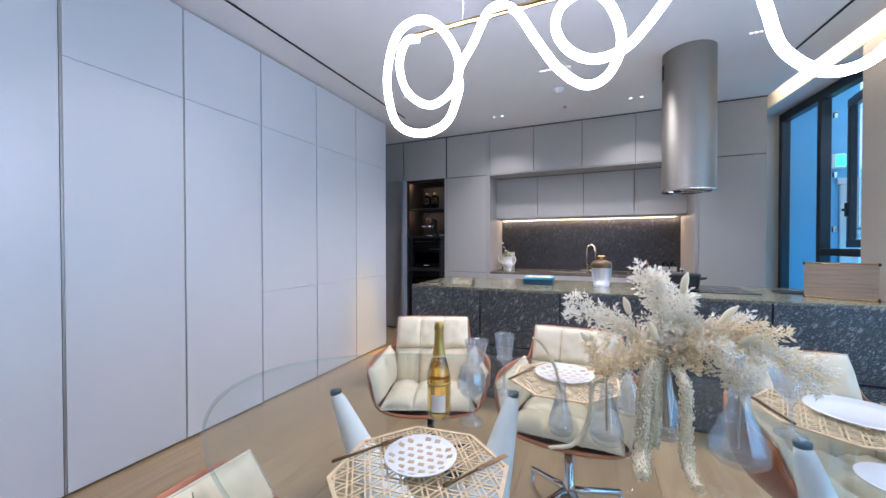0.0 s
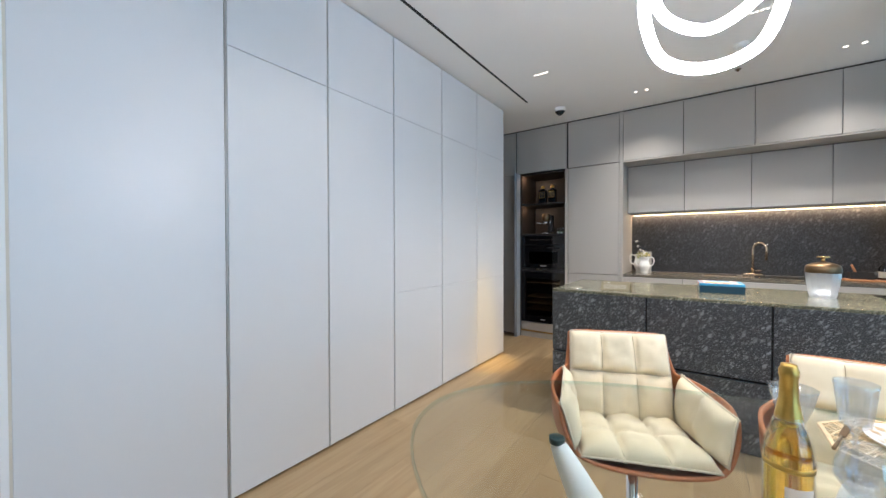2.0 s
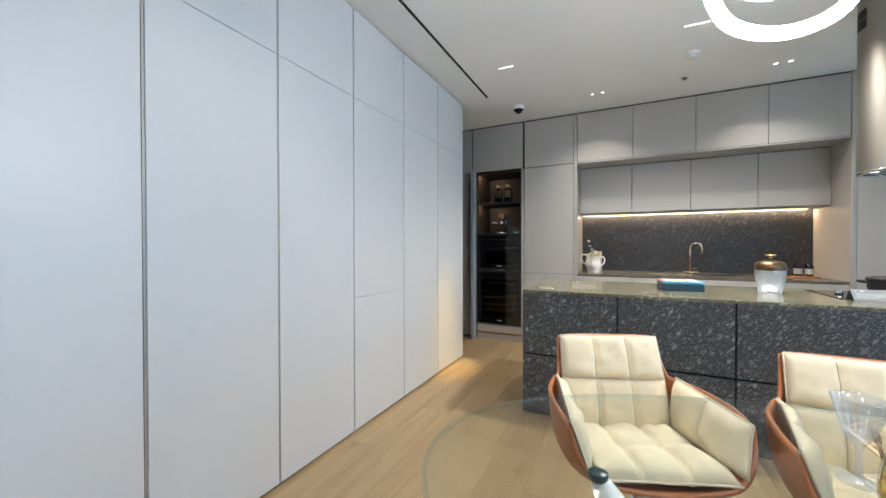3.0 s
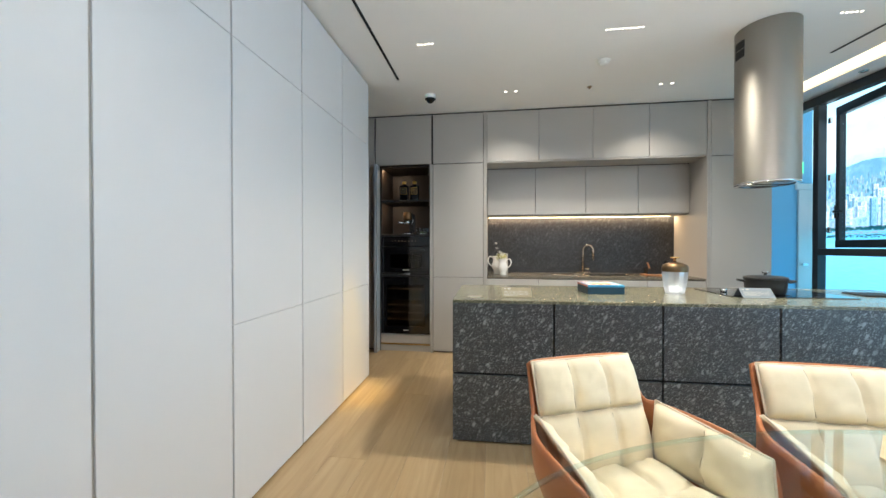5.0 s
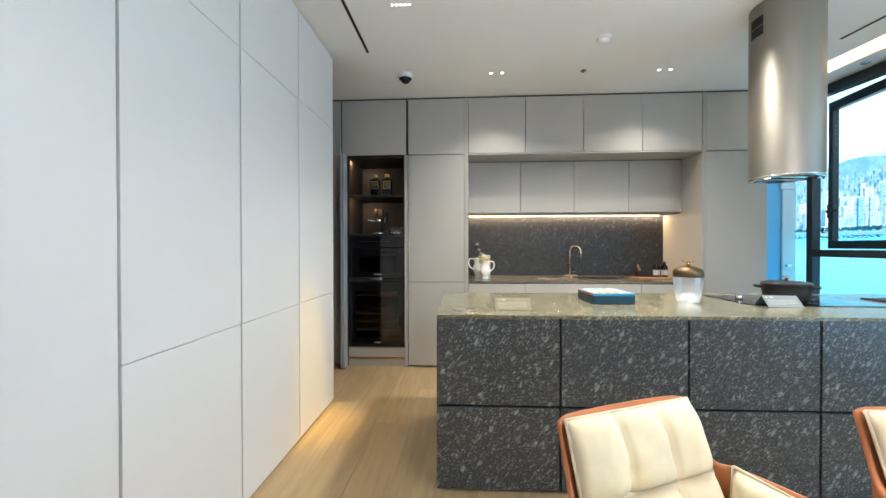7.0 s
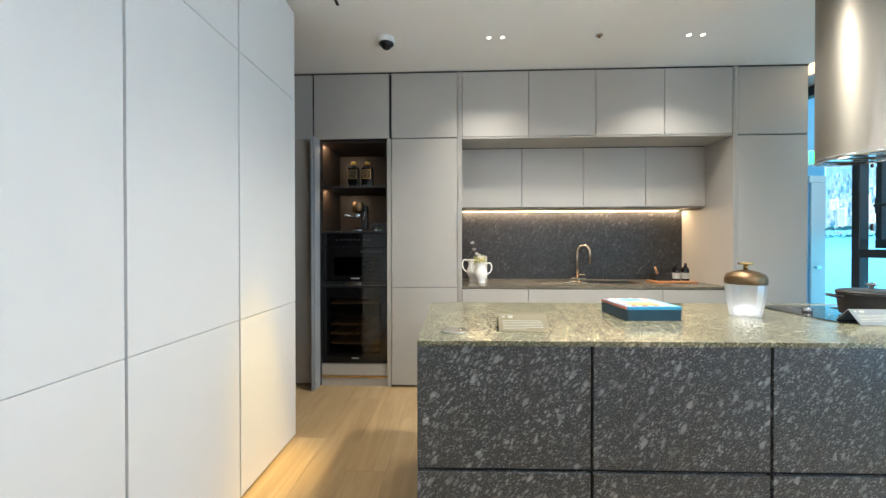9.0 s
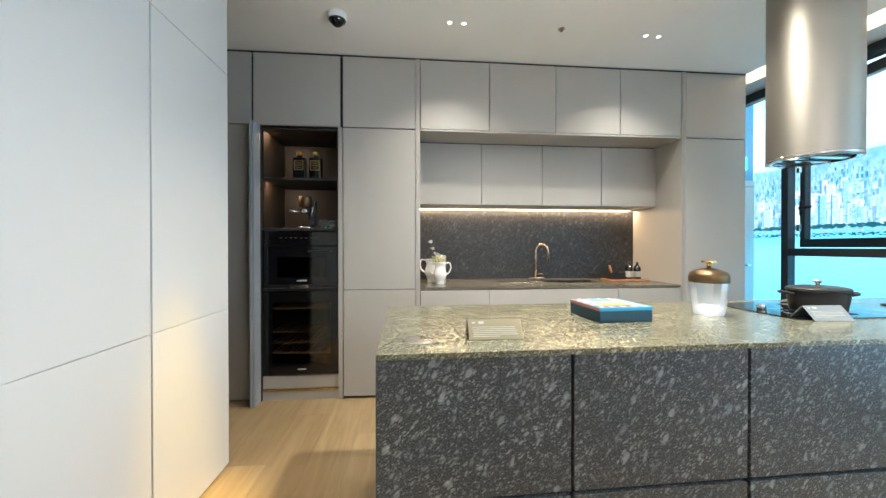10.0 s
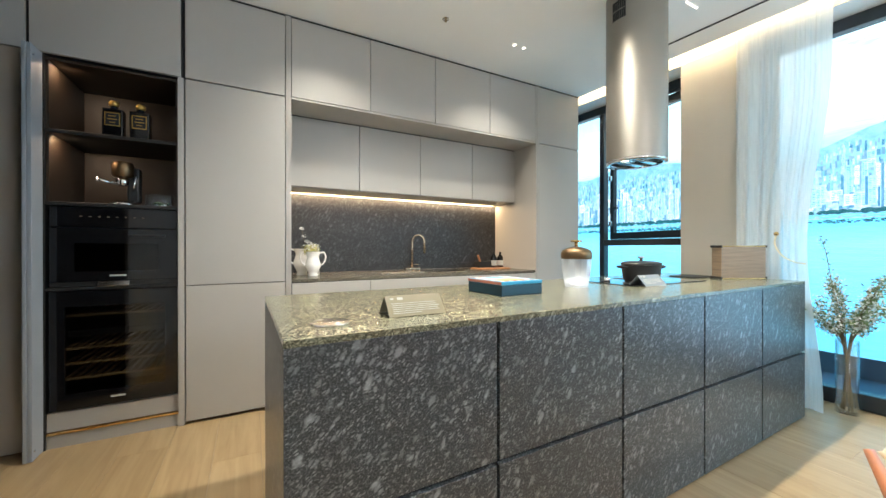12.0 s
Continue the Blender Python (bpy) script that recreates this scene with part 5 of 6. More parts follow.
for x, y in PAIRS:
    for dx in (-0.052, 0.052):
        f_ = thing("round_downlight", (x + dx, y, CEIL), "tiny round recessed downlight", "downlight", "round downlights")
        part("ring", moved(lathe([(0.016, -0.0025), (0.019, -0.0025), (0.019, -0.0002)], 20, False), Matrix.Translation((x + dx, y, CEIL))), "white_plastic", f_)
        part("lens", moved(lathe([(0, -0.004), (0.014, -0.004), (0.0155, -0.0005)], 18, False), Matrix.Translation((x + dx, y, CEIL - 0.0005))), "spot_glow", f_, "warm lit lens")
sd_ = thing("smoke_detector", (-0.361, 3.87, CEIL), "round white smoke detector on the ceiling", "detector")
part("base", moved(lathe([(0, -0.014), (0.05, -0.014), (0.052, -0.010), (0.052, -0.0003)], 32, False), Matrix.Translation((-0.361, 3.87, CEIL))), "white_plastic", sd_)
part("cap", moved(lathe([(0, -0.040), (0.026, -0.038), (0.036, -0.030), (0.038, -0.0145)], 28, False), Matrix.Translation((-0.361, 3.87, CEIL))), "white_plastic", sd_)
sn = thing("sprinkler_head", (-0.345, 4.39, CEIL), "small steel sprinkler head in the ceiling", "sprinkler")
part("plate", moved(lathe([(0, -0.005), (0.022, -0.005), (0.026, -0.0003)], 20, False), Matrix.Translation((-0.345, 4.39, CEIL))), "silver_disc", sn)
part("nozzle", moved(lathe([(0, -0.022), (0.009, -0.020), (0.009, -0.0055)], 14, False), Matrix.Translation((-0.345, 4.39, CEIL))), "bronze", sn)
sw = thing("sprinkler_head", WIN @ Vector((-0.12, 4.35, 2.85)), "small steel sprinkler head over the window", "sprinkler")
part("plate", moved(lathe([(0, -0.005), (0.03, -0.005), (0.034, -0.0003)], 20, False), Matrix.Translation(WIN @ Vector((-0.12, 4.35, 2.85)))), "silver_disc", sw)
cc = thing("dome_camera", (-1.975, 4.37, CEIL), "white ceiling dome camera with a dark lens", "camera dome")
CM = Matrix.Translation((-1.975, 4.37, CEIL))
part("housing", moved(lathe([(0.050, -0.045), (0.062, -0.040), (0.064, -0.02), (0.062, -0.0003)], 36, False), CM), "white_plastic", cc)
part("dome", moved(lathe([(0, -0.085), (0.02, -0.082), (0.036, -0.07), (0.045, -0.052), (0.047, -0.0455)], 32, False), CM), "black_glass", cc, "dark dome")
part("collar", moved(lathe([(0.046, -0.0455), (0.058, -0.0455), (0.058, -0.0405), (0.046, -0.0405)], 32, False), CM), "black_matt", cc)
part("status_light", B(-2.012, -2.006, 4.318, 4.322, CEIL - 0.03, CEIL - 0.024), "led_green", cc, "green status light")

# ---- wall panels on the return wall ----
tv = thing("wall_tablet", (-2.82, 0.21, 1.35), "dark wall-mounted control tablet", "control panel")
part("case", B(-3.0, -2.645, 0.205, 0.2245, 1.35, 1.575, bev=0.003), "blue_steel", tv)
part("screen", B(-2.985, -2.66, 0.2035, 0.2048, 1.365, 1.56), "black_glass", tv, "dark glass screen")
sp = thing("switch_plate", (-2.88, 0.21, 1.16), "brushed metal switch plate on the beige wall", "switch")
part("plate", B(-3.08, -2.665, 0.2, 0.2245, 1.165, 1.235, bev=0.003), "blue_steel", sp)
for k in range(3):
    part("rocker", B(-3.05 + k * 0.125, -2.94 + k * 0.125, 0.195, 0.1998, 1.175, 1.225, bev=0.001), "silver_disc", sp)

# ---- looped light over the table ----
pl = thing("pendant_light", (-0.1, 1.2, 2.06), "looping white light tube hung on a slim brass rod", "lamp")
PY = 1.24
part("rod", tube([(-0.655, PY, 2.088), (0.75, PY, 2.105)], 0.010, 12), "brass", pl, "slim brass rod")
LP = [(-0.64, 0.0, 2.045), (-0.705, 0.01, 2.05), (-0.749, 0.03, 1.975), (-0.712, 0.045, 1.874), (-0.60, 0.05, 1.816), (-0.485, 0.04, 1.866), (-0.462, 0.01, 1.955), (-0.525, -0.03, 2.050),
      (-0.614, -0.045, 2.083), (-0.705, -0.05, 2.05), (-0.752, -0.05, 1.946), (-0.757, -0.045, 1.84), (-0.712, -0.04, 1.730), (-0.603, -0.03, 1.690), (-0.495, -0.02, 1.722), (-0.447, -0.01, 1.829),
      (-0.452, 0.0, 1.90), (-0.41, 0.0, 1.985), (-0.362, 0.0, 2.067), (-0.313, 0.0, 2.085), (-0.255, 0.0, 2.05), (-0.19, 0.01, 1.95), (-0.119, 0.03, 1.854), (-0.035, 0.045, 1.795),
      (0.036, 0.05, 1.820), (0.071, 0.04, 1.908), (0.043, 0.02, 2.0), (-0.02, 0.0, 2.06), (-0.10, -0.03, 2.02)]
LQ = [(-0.122, -0.05, 1.945), (-0.085, -0.055, 1.87), (-0.01, -0.05, 1.828), (0.075, -0.045, 1.845), (0.135, -0.03, 1.905), (0.19, -0.01, 1.98), (0.25, 0.0, 2.07), (0.33, 0.0, 2.085),
      (0.395, 0.01, 2.0), (0.427, 0.02, 1.905), (0.465, 0.03, 1.80), (0.553, 0.04, 1.730), (0.64, 0.03, 1.738), (0.715, 0.02, 1.83), (0.735, 0.01, 1.95), (0.70, 0.0, 2.06)]
loop = spline([(-0.605 + 0.9 * (x + 0.605) if x < -0.44 else x, PY + y, 1.698 + 1.06 * (z - 1.690)) for x, y, z in LP + LQ], 7)
part("light_tube", tube(loop, 0.0138, 14), "lamp_white", pl, "glowing white looped tube")
for x in (-0.45, 0.55):
    part("cable", tube([(x, PY, 2.098), (x, PY, CEIL - 0.001)], 0.0015, 6), "chrome", pl)

# ---- dining table ----
tx, ty, tz, ta, tb = TABLE
tbm = thing("dining_table", (tx, ty, FZ), "oval clear glass dining table on white sculpted horn legs", "table")
NE = 120
top = bmesh.new()
rings_ = []
for s, z in ((0.997, tz - 0.012), (1.0, tz - 0.010), (1.0, tz - 0.002), (0.997, tz)):
    rings_.append([top.verts.new((tx + ta * s * math.cos(2 * math.pi * i / NE), ty + tb * s * math.sin(2 * math.pi * i / NE), z)) for i in range(NE)])
edge = bmesh.new()
top.faces.new(rings_[0][::-1]), top.faces.new(rings_[-1])
for f_ in list(top.faces):
    f_.smooth = False
tt = part("tabletop", top, "tabletop_thin", tbm, "clear glass oval top")
eg = bmesh.new()
er = []
for s, z in ((0.9985, tz - 0.0125), (1.0005, tz - 0.010), (1.0005, tz - 0.002), (0.9985, tz + 0.0005), (0.9935, tz - 0.001), (0.9935, tz - 0.011)):
    er.append([eg.verts.new((tx + ta * s * math.cos(2 * math.pi * i / NE), ty + tb * s * math.sin(2 * math.pi * i / NE), z)) for i in range(NE)])
for a, b in zip(er, er[1:] + er[:1]):
    for i in range(NE):
        eg.faces.new((a[i], a[(i + 1) % NE], b[(i + 1) % NE], b[i])).smooth = True
te = part("edge", eg, "edge_glass", tbm, "pale green polished glass edge")
te.visible_shadow = False
for foot, tops in (((-0.46, 1.14), ((-0.958, 1.145), (-0.30, 1.40), (-0.34, 0.86))), ((0.70, 1.12), ((1.195, 1.125), (0.56, 1.38), (0.60, 0.87)))):
    for k, (hx, hy) in enumerate(tops):
        a = Vector((hx, hy, tz - 0.030))
        b = Vector((foot[0], foot[1], FZ + 0.02))
        mid = a.lerp(b, 0.5) + Vector((0, 0, -0.03))
        line = spline([a, a.lerp(mid, 0.5) + Vector((0, 0, -0.015)), mid, mid.lerp(b, 0.5) + Vector((0, 0, -0.015)), b], 6)
        part("leg", tube(line, lambda s: 0.021 + 0.125 * s ** 0.92, 20), "frosted_resin", tbm, "white tapered horn leg")
        part("pad", moved(lathe([(0.0225, 0), (0.0225, 0.0155), (0.021, 0.0165), (0, 0.0165)], 24), Matrix.Translation((hx, hy, tz - 0.0295))), "pad_green", tbm, "dark green fixing disc")
    part("foot", moved(lathe([(0.16, 0), (0.165, 0.006), (0.12, 0.03), (0.06, 0.06), (0, 0.07)], 36), Matrix.Translation((foot[0], foot[1], FZ + 0.0005))), "frosted_resin", tbm)

# ---- chairs ----


def quilt(c00, c10, c11, c01, nu, nv, puff, bow=0.0, res=9):
    """A stuffed pad over four corners, sewn into nu x nv cells."""
    c00, c10, c11, c01 = map(Vector, (c00, c10, c11, c01))
    nrm = ((c10 - c00).cross(c01 - c00)).normalized()
    W_, H_ = nu * res, nv * res
    grid = []
    for i in range(H_ + 1):
        row = []
        for j in range(W_ + 1):
            u, v = j / W_, i / H_
            p = c00 * (1 - u) * (1 - v) + c10 * u * (1 - v) + c11 * u * v + c01 * (1 - u) * v
            a = abs(math.sin(math.pi * u * nu)) ** 0.33
            b = abs(math.sin(math.pi * v * nv)) ** 0.33
            wr = 0.012 * noise.noise(p * 15) + 0.006 * noise.noise(p * 38)
            soft = min(1.0, 7 * min(u, 1 - u) + 0.15) * min(1.0, 7 * min(v, 1 - v) + 0.15)
            lift = puff * (0.25 * soft + 0.75 * min(a, 1) * min(b, 1)) + wr * soft + bow * (4 * u * (1 - u) - 0.5)
            row.append(p + nrm * lift)
        grid.append(row)
    lines = [[grid[i][k * res] + nrm * 0.0012 for i in range(1, H_)] for k in range(1, nu)] + [[grid[k * res][j] + nrm * 0.0012 for j in range(1, W_)] for k in range(1, nv)]
    return slab(grid, 0.012), [grid[0], [r[-1] for r in grid], grid[-1][::-1], [r[0] for r in grid][::-1]], lines


def make_chair():
    ch = thing("dining_chair", (0, 0, 0), "cream quilted swivel armchair with a tan leather shell", "chair", "chairs round the table")

    half = [[(0.298, -0.170, 0.664), (0.282, -0.200, 0.590), (0.232, -0.228, 0.508), (0.12, -0.246, 0.486), (0, -0.250, 0.482)],
            [(0.318, -0.06, 0.682), (0.306, -0.07, 0.550), (0.245, -0.08, 0.452), (0.12, -0.08, 0.440), (0, -0.08, 0.436)],
            [(0.310, 0.09, 0.684), (0.294, 0.09, 0.54), (0.240, 0.09, 0.442), (0.12, 0.095, 0.428), (0, 0.095, 0.425)],
            [(0.266, 0.200, 0.692), (0.256, 0.212, 0.58), (0.232, 0.222, 0.49), (0.12, 0.232, 0.465), (0, 0.235, 0.46)],
            [(0.236, 0.256, 0.702), (0.230, 0.262, 0.675), (0.215, 0.266, 0.66), (0.12, 0.272, 0.655), (0, 0.274, 0.655)],
            [(0.230, 0.322, 0.846), (0.205, 0.327, 0.856), (0.155, 0.330, 0.859), (0.08, 0.332, 0.860), (0, 0.333, 0.860)]]
    rows = [[Vector((-x, y, z)) for x, y, z in r] + [Vector(q) for q in r[-2::-1]] for r in half]
    wide = [spline(r, 4) for r in rows]
    cols = [spline([r[j] for r in wide], 5) for j in range(len(wide[0]))]
    part("shell", slab([[cols[j][i] for j in range(len(cols))] for i in range(len(cols[0]))], 0.013), "tan_leather", ch, "tan leather shell", local=True)
    pads = [("seat_pad", quilt((-0.232, -0.230, 0.502), (0.232, -0.230, 0.502), (0.236, 0.195, 0.452), (-0.236, 0.195, 0.452), 3, 2, 0.062, res=12)),
            ("lower_back_pad", quilt((-0.232, 0.190, 0.465), (0.232, 0.190, 0.465), (0.224, 0.240, 0.676), (-0.224, 0.240, 0.676), 3, 1, 0.056, res=12)),
            ("upper_back_pad", quilt((-0.224, 0.240, 0.674), (0.224, 0.240, 0.674), (0.219, 0.312, 0.854), (-0.219, 0.312, 0.854), 3, 1, 0.052, res=12))]
    for sx in (-1, 1):
        b_, t_, ft, fb = (sx * 0.244, 0.205, 0.475), (sx * 0.258, 0.205, 0.700), (sx * 0.302, -0.172, 0.678), (sx * 0.252, -0.222, 0.520)
        pads.append(("arm_pad", quilt(fb, b_, t_, ft, 2, 1, 0.050, res=12) if sx < 0 else quilt(b_, fb, ft, t_, 2, 1, 0.050, res=12)))
    for name, (bm, edges, lines) in pads:
        pad = part(name, bm, "cream_fabric", ch, local=True)
        pipe = [p for e in edges for p in e[::3]]
        # thin dark tubes draw the crease shade along each seam
        for ln_ in lines:
            part("seam", tube(ln_, 0.0019, 5), "seam_shade", pad, "dark line for the shade in a sewn crease", local=True)
        part("piping", tube(pipe, 0.0042, 6), "piping_fabric", pad, "cream piping", local=True)
    part("column", lathe([(0.028, 0.10), (0.028, 0.20), (0.022, 0.205), (0.022, 0.412)], 20), "chrome", ch, local=True)
    part("plate", B(-0.10, 0.10, -0.10, 0.10, 0.406, 0.416, bev=0.004), "black_matt", ch, local=True)
    for k in range(4):
        m = pose(0, 0, 0, 0, 0, 45 + 90 * k)
        lg = part("leg", moved(tube([(0.015, 0, 0.155), (0.12, 0, 0.125), (0.30, 0, 0.078), (0.315, 0, 0.074)], lambda s: 0.020 - 0.008 * s, 10), m), "chrome", ch, "polished metal leg", local=True)
        part("glide", moved(lathe([(0.014, 0.0), (0.015, 0.004), (0.011, 0.01), (0.011, 0.074)], 12), m @ Matrix.Translation((0.306, 0, 0.0005))), "chrome", lg, local=True)
    return ch


chair = make_chair()
CHAIRS = [(-0.850, 1.796, 21.7), (-0.117, 1.782, -3), (0.805, 1.70, 10), (-0.70, 0.60, 178)]
for x, y, r in CHAIRS[1:]:
    copy_thing(chair, pose(x, y, FZ, 0, 0, r))
chair.matrix_basis = pose(CHAIRS[0][0], CHAIRS[0][1], FZ, 0, 0, CHAIRS[0][2])

# ---- table settings ----
TZ = tz + 0.0012


def clip_line(p, d, poly):
    """The stretch of a line inside a convex outline, or None."""
    lo_t, hi_t = -9.0, 9.0
    for i, a in enumerate(poly):
        b = poly[(i + 1) % len(poly)]
        e = Vector((b[0] - a[0], b[1] - a[1]))
        n_ = Vector((-e.y, e.x))
        num = (Vector(a) - p).dot(n_)
        den = d.dot(n_)
        if abs(den) < 1e-9:
            if num > 0:
                return None
            continue
        t = num / den
        if den > 0:
            lo_t = max(lo_t, t)
        else:
            hi_t = min(hi_t, t)
    return (lo_t, hi_t) if hi_t - lo_t > 0.01 else None


def place_mat(x, y, turn, R=0.225):
    m_ = Matrix.Translation((x, y, TZ)) @ pose(0, 0, 0, 0, 0, turn)
    pm = thing("place_mat", (x, y, TZ), "octagonal openwork rattan place mat", "place mat", "place mats")
    poly = [(R * math.cos(radians(22.5 + 45 * k)), R * math.sin(radians(22.5 + 45 * k))) for k in range(8)]
    rim = bmesh.new()
    o = [[rim.verts.new((s * a, s * b, z)) for a, b in poly] for s, z in ((0.955, 0), (1.0, 0), (1.0, 0.006), (0.955, 0.006))]
    for a, b in zip(o, o[1:] + o[:1]):
        for k in range(8):
            rim.faces.new((a[k], a[(k + 1) % 8], b[(k + 1) % 8], b[k]))
    part("rim", moved(rim, m_), "rattan", pm)
    wv = bmesh.new()
    inner = [(a * 0.96, b * 0.96) for a, b in poly]
    for ang, z in ((0, 0.0005), (60, 0.0018), (120, 0.003)):
        d = Vector((math.cos(radians(ang)), math.sin(radians(ang))))
        nrm = Vector((-d.y, d.x))
        for k in range(-5, 6):
            for off in (-0.006, 0.006):
                p = nrm * (k * 0.042 + off)
                got = clip_line(p, d, inner)
                if got:
                    a, b = p + d * got[0], p + d * got[1]
                    w_ = nrm * 0.002
                    q = [wv.verts.new((*(c + s_ * w_), z + h_)) for h_ in (0, 0.0016) for c, s_ in ((a, -1), (b, -1), (b, 1), (a, 1))]
                    for f_ in ((3, 2, 1, 0), (4, 5, 6, 7), (0, 1, 5, 4), (1, 2, 6, 5), (2, 3, 7, 6), (3, 0, 4, 7)):
                        wv.faces.new([q[i] for i in f_])
    part("weave", moved(wv, m_), "rattan", pm, "crossed cane strips")


def plate(x, y, r, spots, z0=0.0065, label="white porcelain plate with beige brush spots"):
    m_ = Matrix.Translation((x, y, TZ + z0))
    p = thing("plate", (x, y, TZ + z0), label, "plate")
    part("dish", moved(lathe([(r * 0.62, 0), (r * 0.66, 0.001), (r * 0.97, 0.012), (r, 0.0145), (r * 0.985, 0.016), (r * 0.66, 0.0045), (0, 0.0042)], 44), m_), "porcelain", p)
    if spots:
        k = 0
        for i in range(-3, 4):
            for j in range(-3, 4):
                px, py = i * r * 0.30 + (j % 2) * r * 0.15, j * r * 0.27
                rr = math.hypot(px, py)
                if rr < r * 0.90:
                    z = 0.0046 if rr < r * 0.62 else 0.0048 + (rr / r - 0.64) / 0.34 * 0.0112
                    sl = 0 if rr < r * 0.62 else math.atan2(0.0115, r * 0.32)
                    a = math.atan2(py, px)
                    part("spot", moved(B(-r * 0.085, r * 0.085, -r * 0.065, r * 0.065, 0, 0.0009, bev=0.0004), m_ @ Matrix.Translation((px, py, z)) @ pose(0, 0, 0, 0, 0, math.degrees(a)) @ pose(0, 0, 0, 0, -math.degrees(sl), 0) @ pose(0, 0, 0, 0, 0, -math.degrees(a) + 8)), "beige_print", p)
                    k += 1


def knife(x, y, turn):
    m_ = Matrix.Translation((x, y, TZ + 0.0065)) @ pose(0, 0, 0, 0, 0, turn)
    k = thing("knife", (x, y, TZ + 0.0065), "slim bronze table knife", "cutlery", "cutlery")
    part("blade", moved(B(-0.008, 0.008, 0.0, 0.105, 0.001, 0.0028, bev=0.0008), m_), "bronze", k)
    part("grip", moved(tube([(0, 0.0, 0.003), (0, -0.05, 0.0035), (0, -0.105, 0.0035)], lambda s: 0.0032 + 0.0014 * s, 8), m_), "bronze", k)


def fork(x, y, turn):
    m_ = Matrix.Translation((x, y, TZ + 0.0065)) @ pose(0, 0, 0, 0, 0, turn)
    k = thing("fork", (x, y, TZ + 0.0065), "slim bronze table fork", "cutlery", "cutlery")
    part("grip", moved(tube([(0, 0.03, 0.003), (0, -0.04, 0.0035), (0, -0.11, 0.0035)], lambda s: 0.003 + 0.0014 * s, 8), m_), "bronze", k)
    part("neck", moved(B(-0.010, 0.010, 0.03, 0.052, 0.001, 0.003, bev=0.0008), m_), "bronze", k)
    for j in range(4):
        part("tine", moved(B(-0.010 + j * 0.0056, -0.0068 + j * 0.0056, 0.0525, 0.098, 0.001, 0.003, bev=0.0006), m_), "bronze", k)


place_mat(-0.40, 0.785, 6)
plate(-0.42, 0.830, 0.095, True)
fork(-0.565, 0.82, -32)
knife(-0.27, 0.845, -30)
place_mat(-0.12, 1.565, 0)
plate(-0.125, 1.60, 0.120, True)
knife(-0.295, 1.565, -20)
place_mat(0.73, 1.58, 10)
plate(0.79, 1.60, 0.135, False, label="plain white porcelain dinner plate")
knife(0.545, 1.545, 12)
plate(0.66, 1.17, 0.085, False, 0.0, "small pale pink side dish")


def goblet(x, y, prof, label, cut=0):
    g = thing("wine_glass", (x, y, TZ), label, "glass")
    bm = lathe(prof, 36, False)
    if cut:
        for v in bm.verts:
            if v.co.z > prof[-1][1] * 0 + 0.09 and v.co.xy.length > 0.02:
                a = math.atan2(v.co.y, v.co.x)
                s = 1 + 0.04 * math.cos(a * 12)
                v.co.x *= s
                v.co.y *= s
    o = part("bowl", moved(bm, Matrix.Translation((x, y, TZ))), "goblet_crystal", g)
    o.visible_shadow = False


CUTG = [(0.0, 0.0), (0.036, 0.0), (0.037, 0.003), (0.020, 0.010), (0.008, 0.022), (0.007, 0.06), (0.012, 0.075), (0.030, 0.088), (0.044, 0.11), (0.046, 0.135), (0.038, 0.16), (0.034, 0.175), (0.0325, 0.175), (0.036, 0.16), (0.0435, 0.135), (0.0415, 0.112), (0.028, 0.092), (0.0, 0.085)]
FLUTE = [(0.0, 0.0), (0.036, 0.0), (0.037, 0.003), (0.018, 0.008), (0.006, 0.02), (0.005, 0.10), (0.012, 0.115), (0.026, 0.125), (0.030, 0.155), (0.036, 0.215), (0.038, 0.225), (0.0365, 0.225), (0.0345, 0.215), (0.0285, 0.156), (0.024, 0.129), (0.0, 0.124)]
WIDE = [(0.0, 0.0), (0.038, 0.0), (0.039, 0.003), (0.018, 0.008), (0.006, 0.02), (0.005, 0.085), (0.014, 0.10), (0.034, 0.13), (0.050, 0.175), (0.055, 0.205), (0.0535, 0.205), (0.0485, 0.176), (0.0325, 0.133), (0.0, 0.105)]
CUTV = [(0.0, 0.0), (0.034, 0.0), (0.035, 0.003), (0.016, 0.008), (0.0065, 0.02), (0.006, 0.075), (0.012, 0.088), (0.022, 0.105), (0.036, 0.145), (0.045, 0.187), (0.0465, 0.192), (0.045, 0.192), (0.0345, 0.147), (0.020, 0.108), (0.0, 0.094)]
goblet(-0.366, 1.084, CUTG, "cut crystal water goblet on the table", 1)
goblet(-0.43, 1.335, CUTV, "cut crystal champagne glass on the table", 1)
goblet(-0.322, 1.345, FLUTE, "tall crystal champagne flute on the table", 1)
goblet(0.53, 1.375, WIDE, "wide clear wine glass on the table")
goblet(0.40, 1.42, FLUTE, "tall crystal champagne flute on the table")

wbx, wby = -0.476, 1.075
wn_ = thing("champagne_bottle", (wbx, wby, TZ), "clear champagne bottle with amber wine and gold foil", "bottle")
BMx = Matrix.Translation((wbx, wby, TZ)) @ Matrix.Diagonal((0.9, 0.9, 1.0, 1))
part("glass_body", moved(lathe([(0, 0.004), (0.036, 0), (0.042, 0.006), (0.043, 0.02), (0.043, 0.135), (0.040, 0.16), (0.028, 0.195), (0.019, 0.225), (0.0155, 0.245)], 36, False), BMx), "crystal", wn_).visible_shadow = False
part("wine", moved(lathe([(0, 0.008), (0.038, 0.008), (0.0405, 0.02), (0.0405, 0.134), (0.037, 0.16), (0.026, 0.192), (0, 0.195)], 36, False), BMx), "amber_wine", wn_, "amber wine").visible_shadow = False
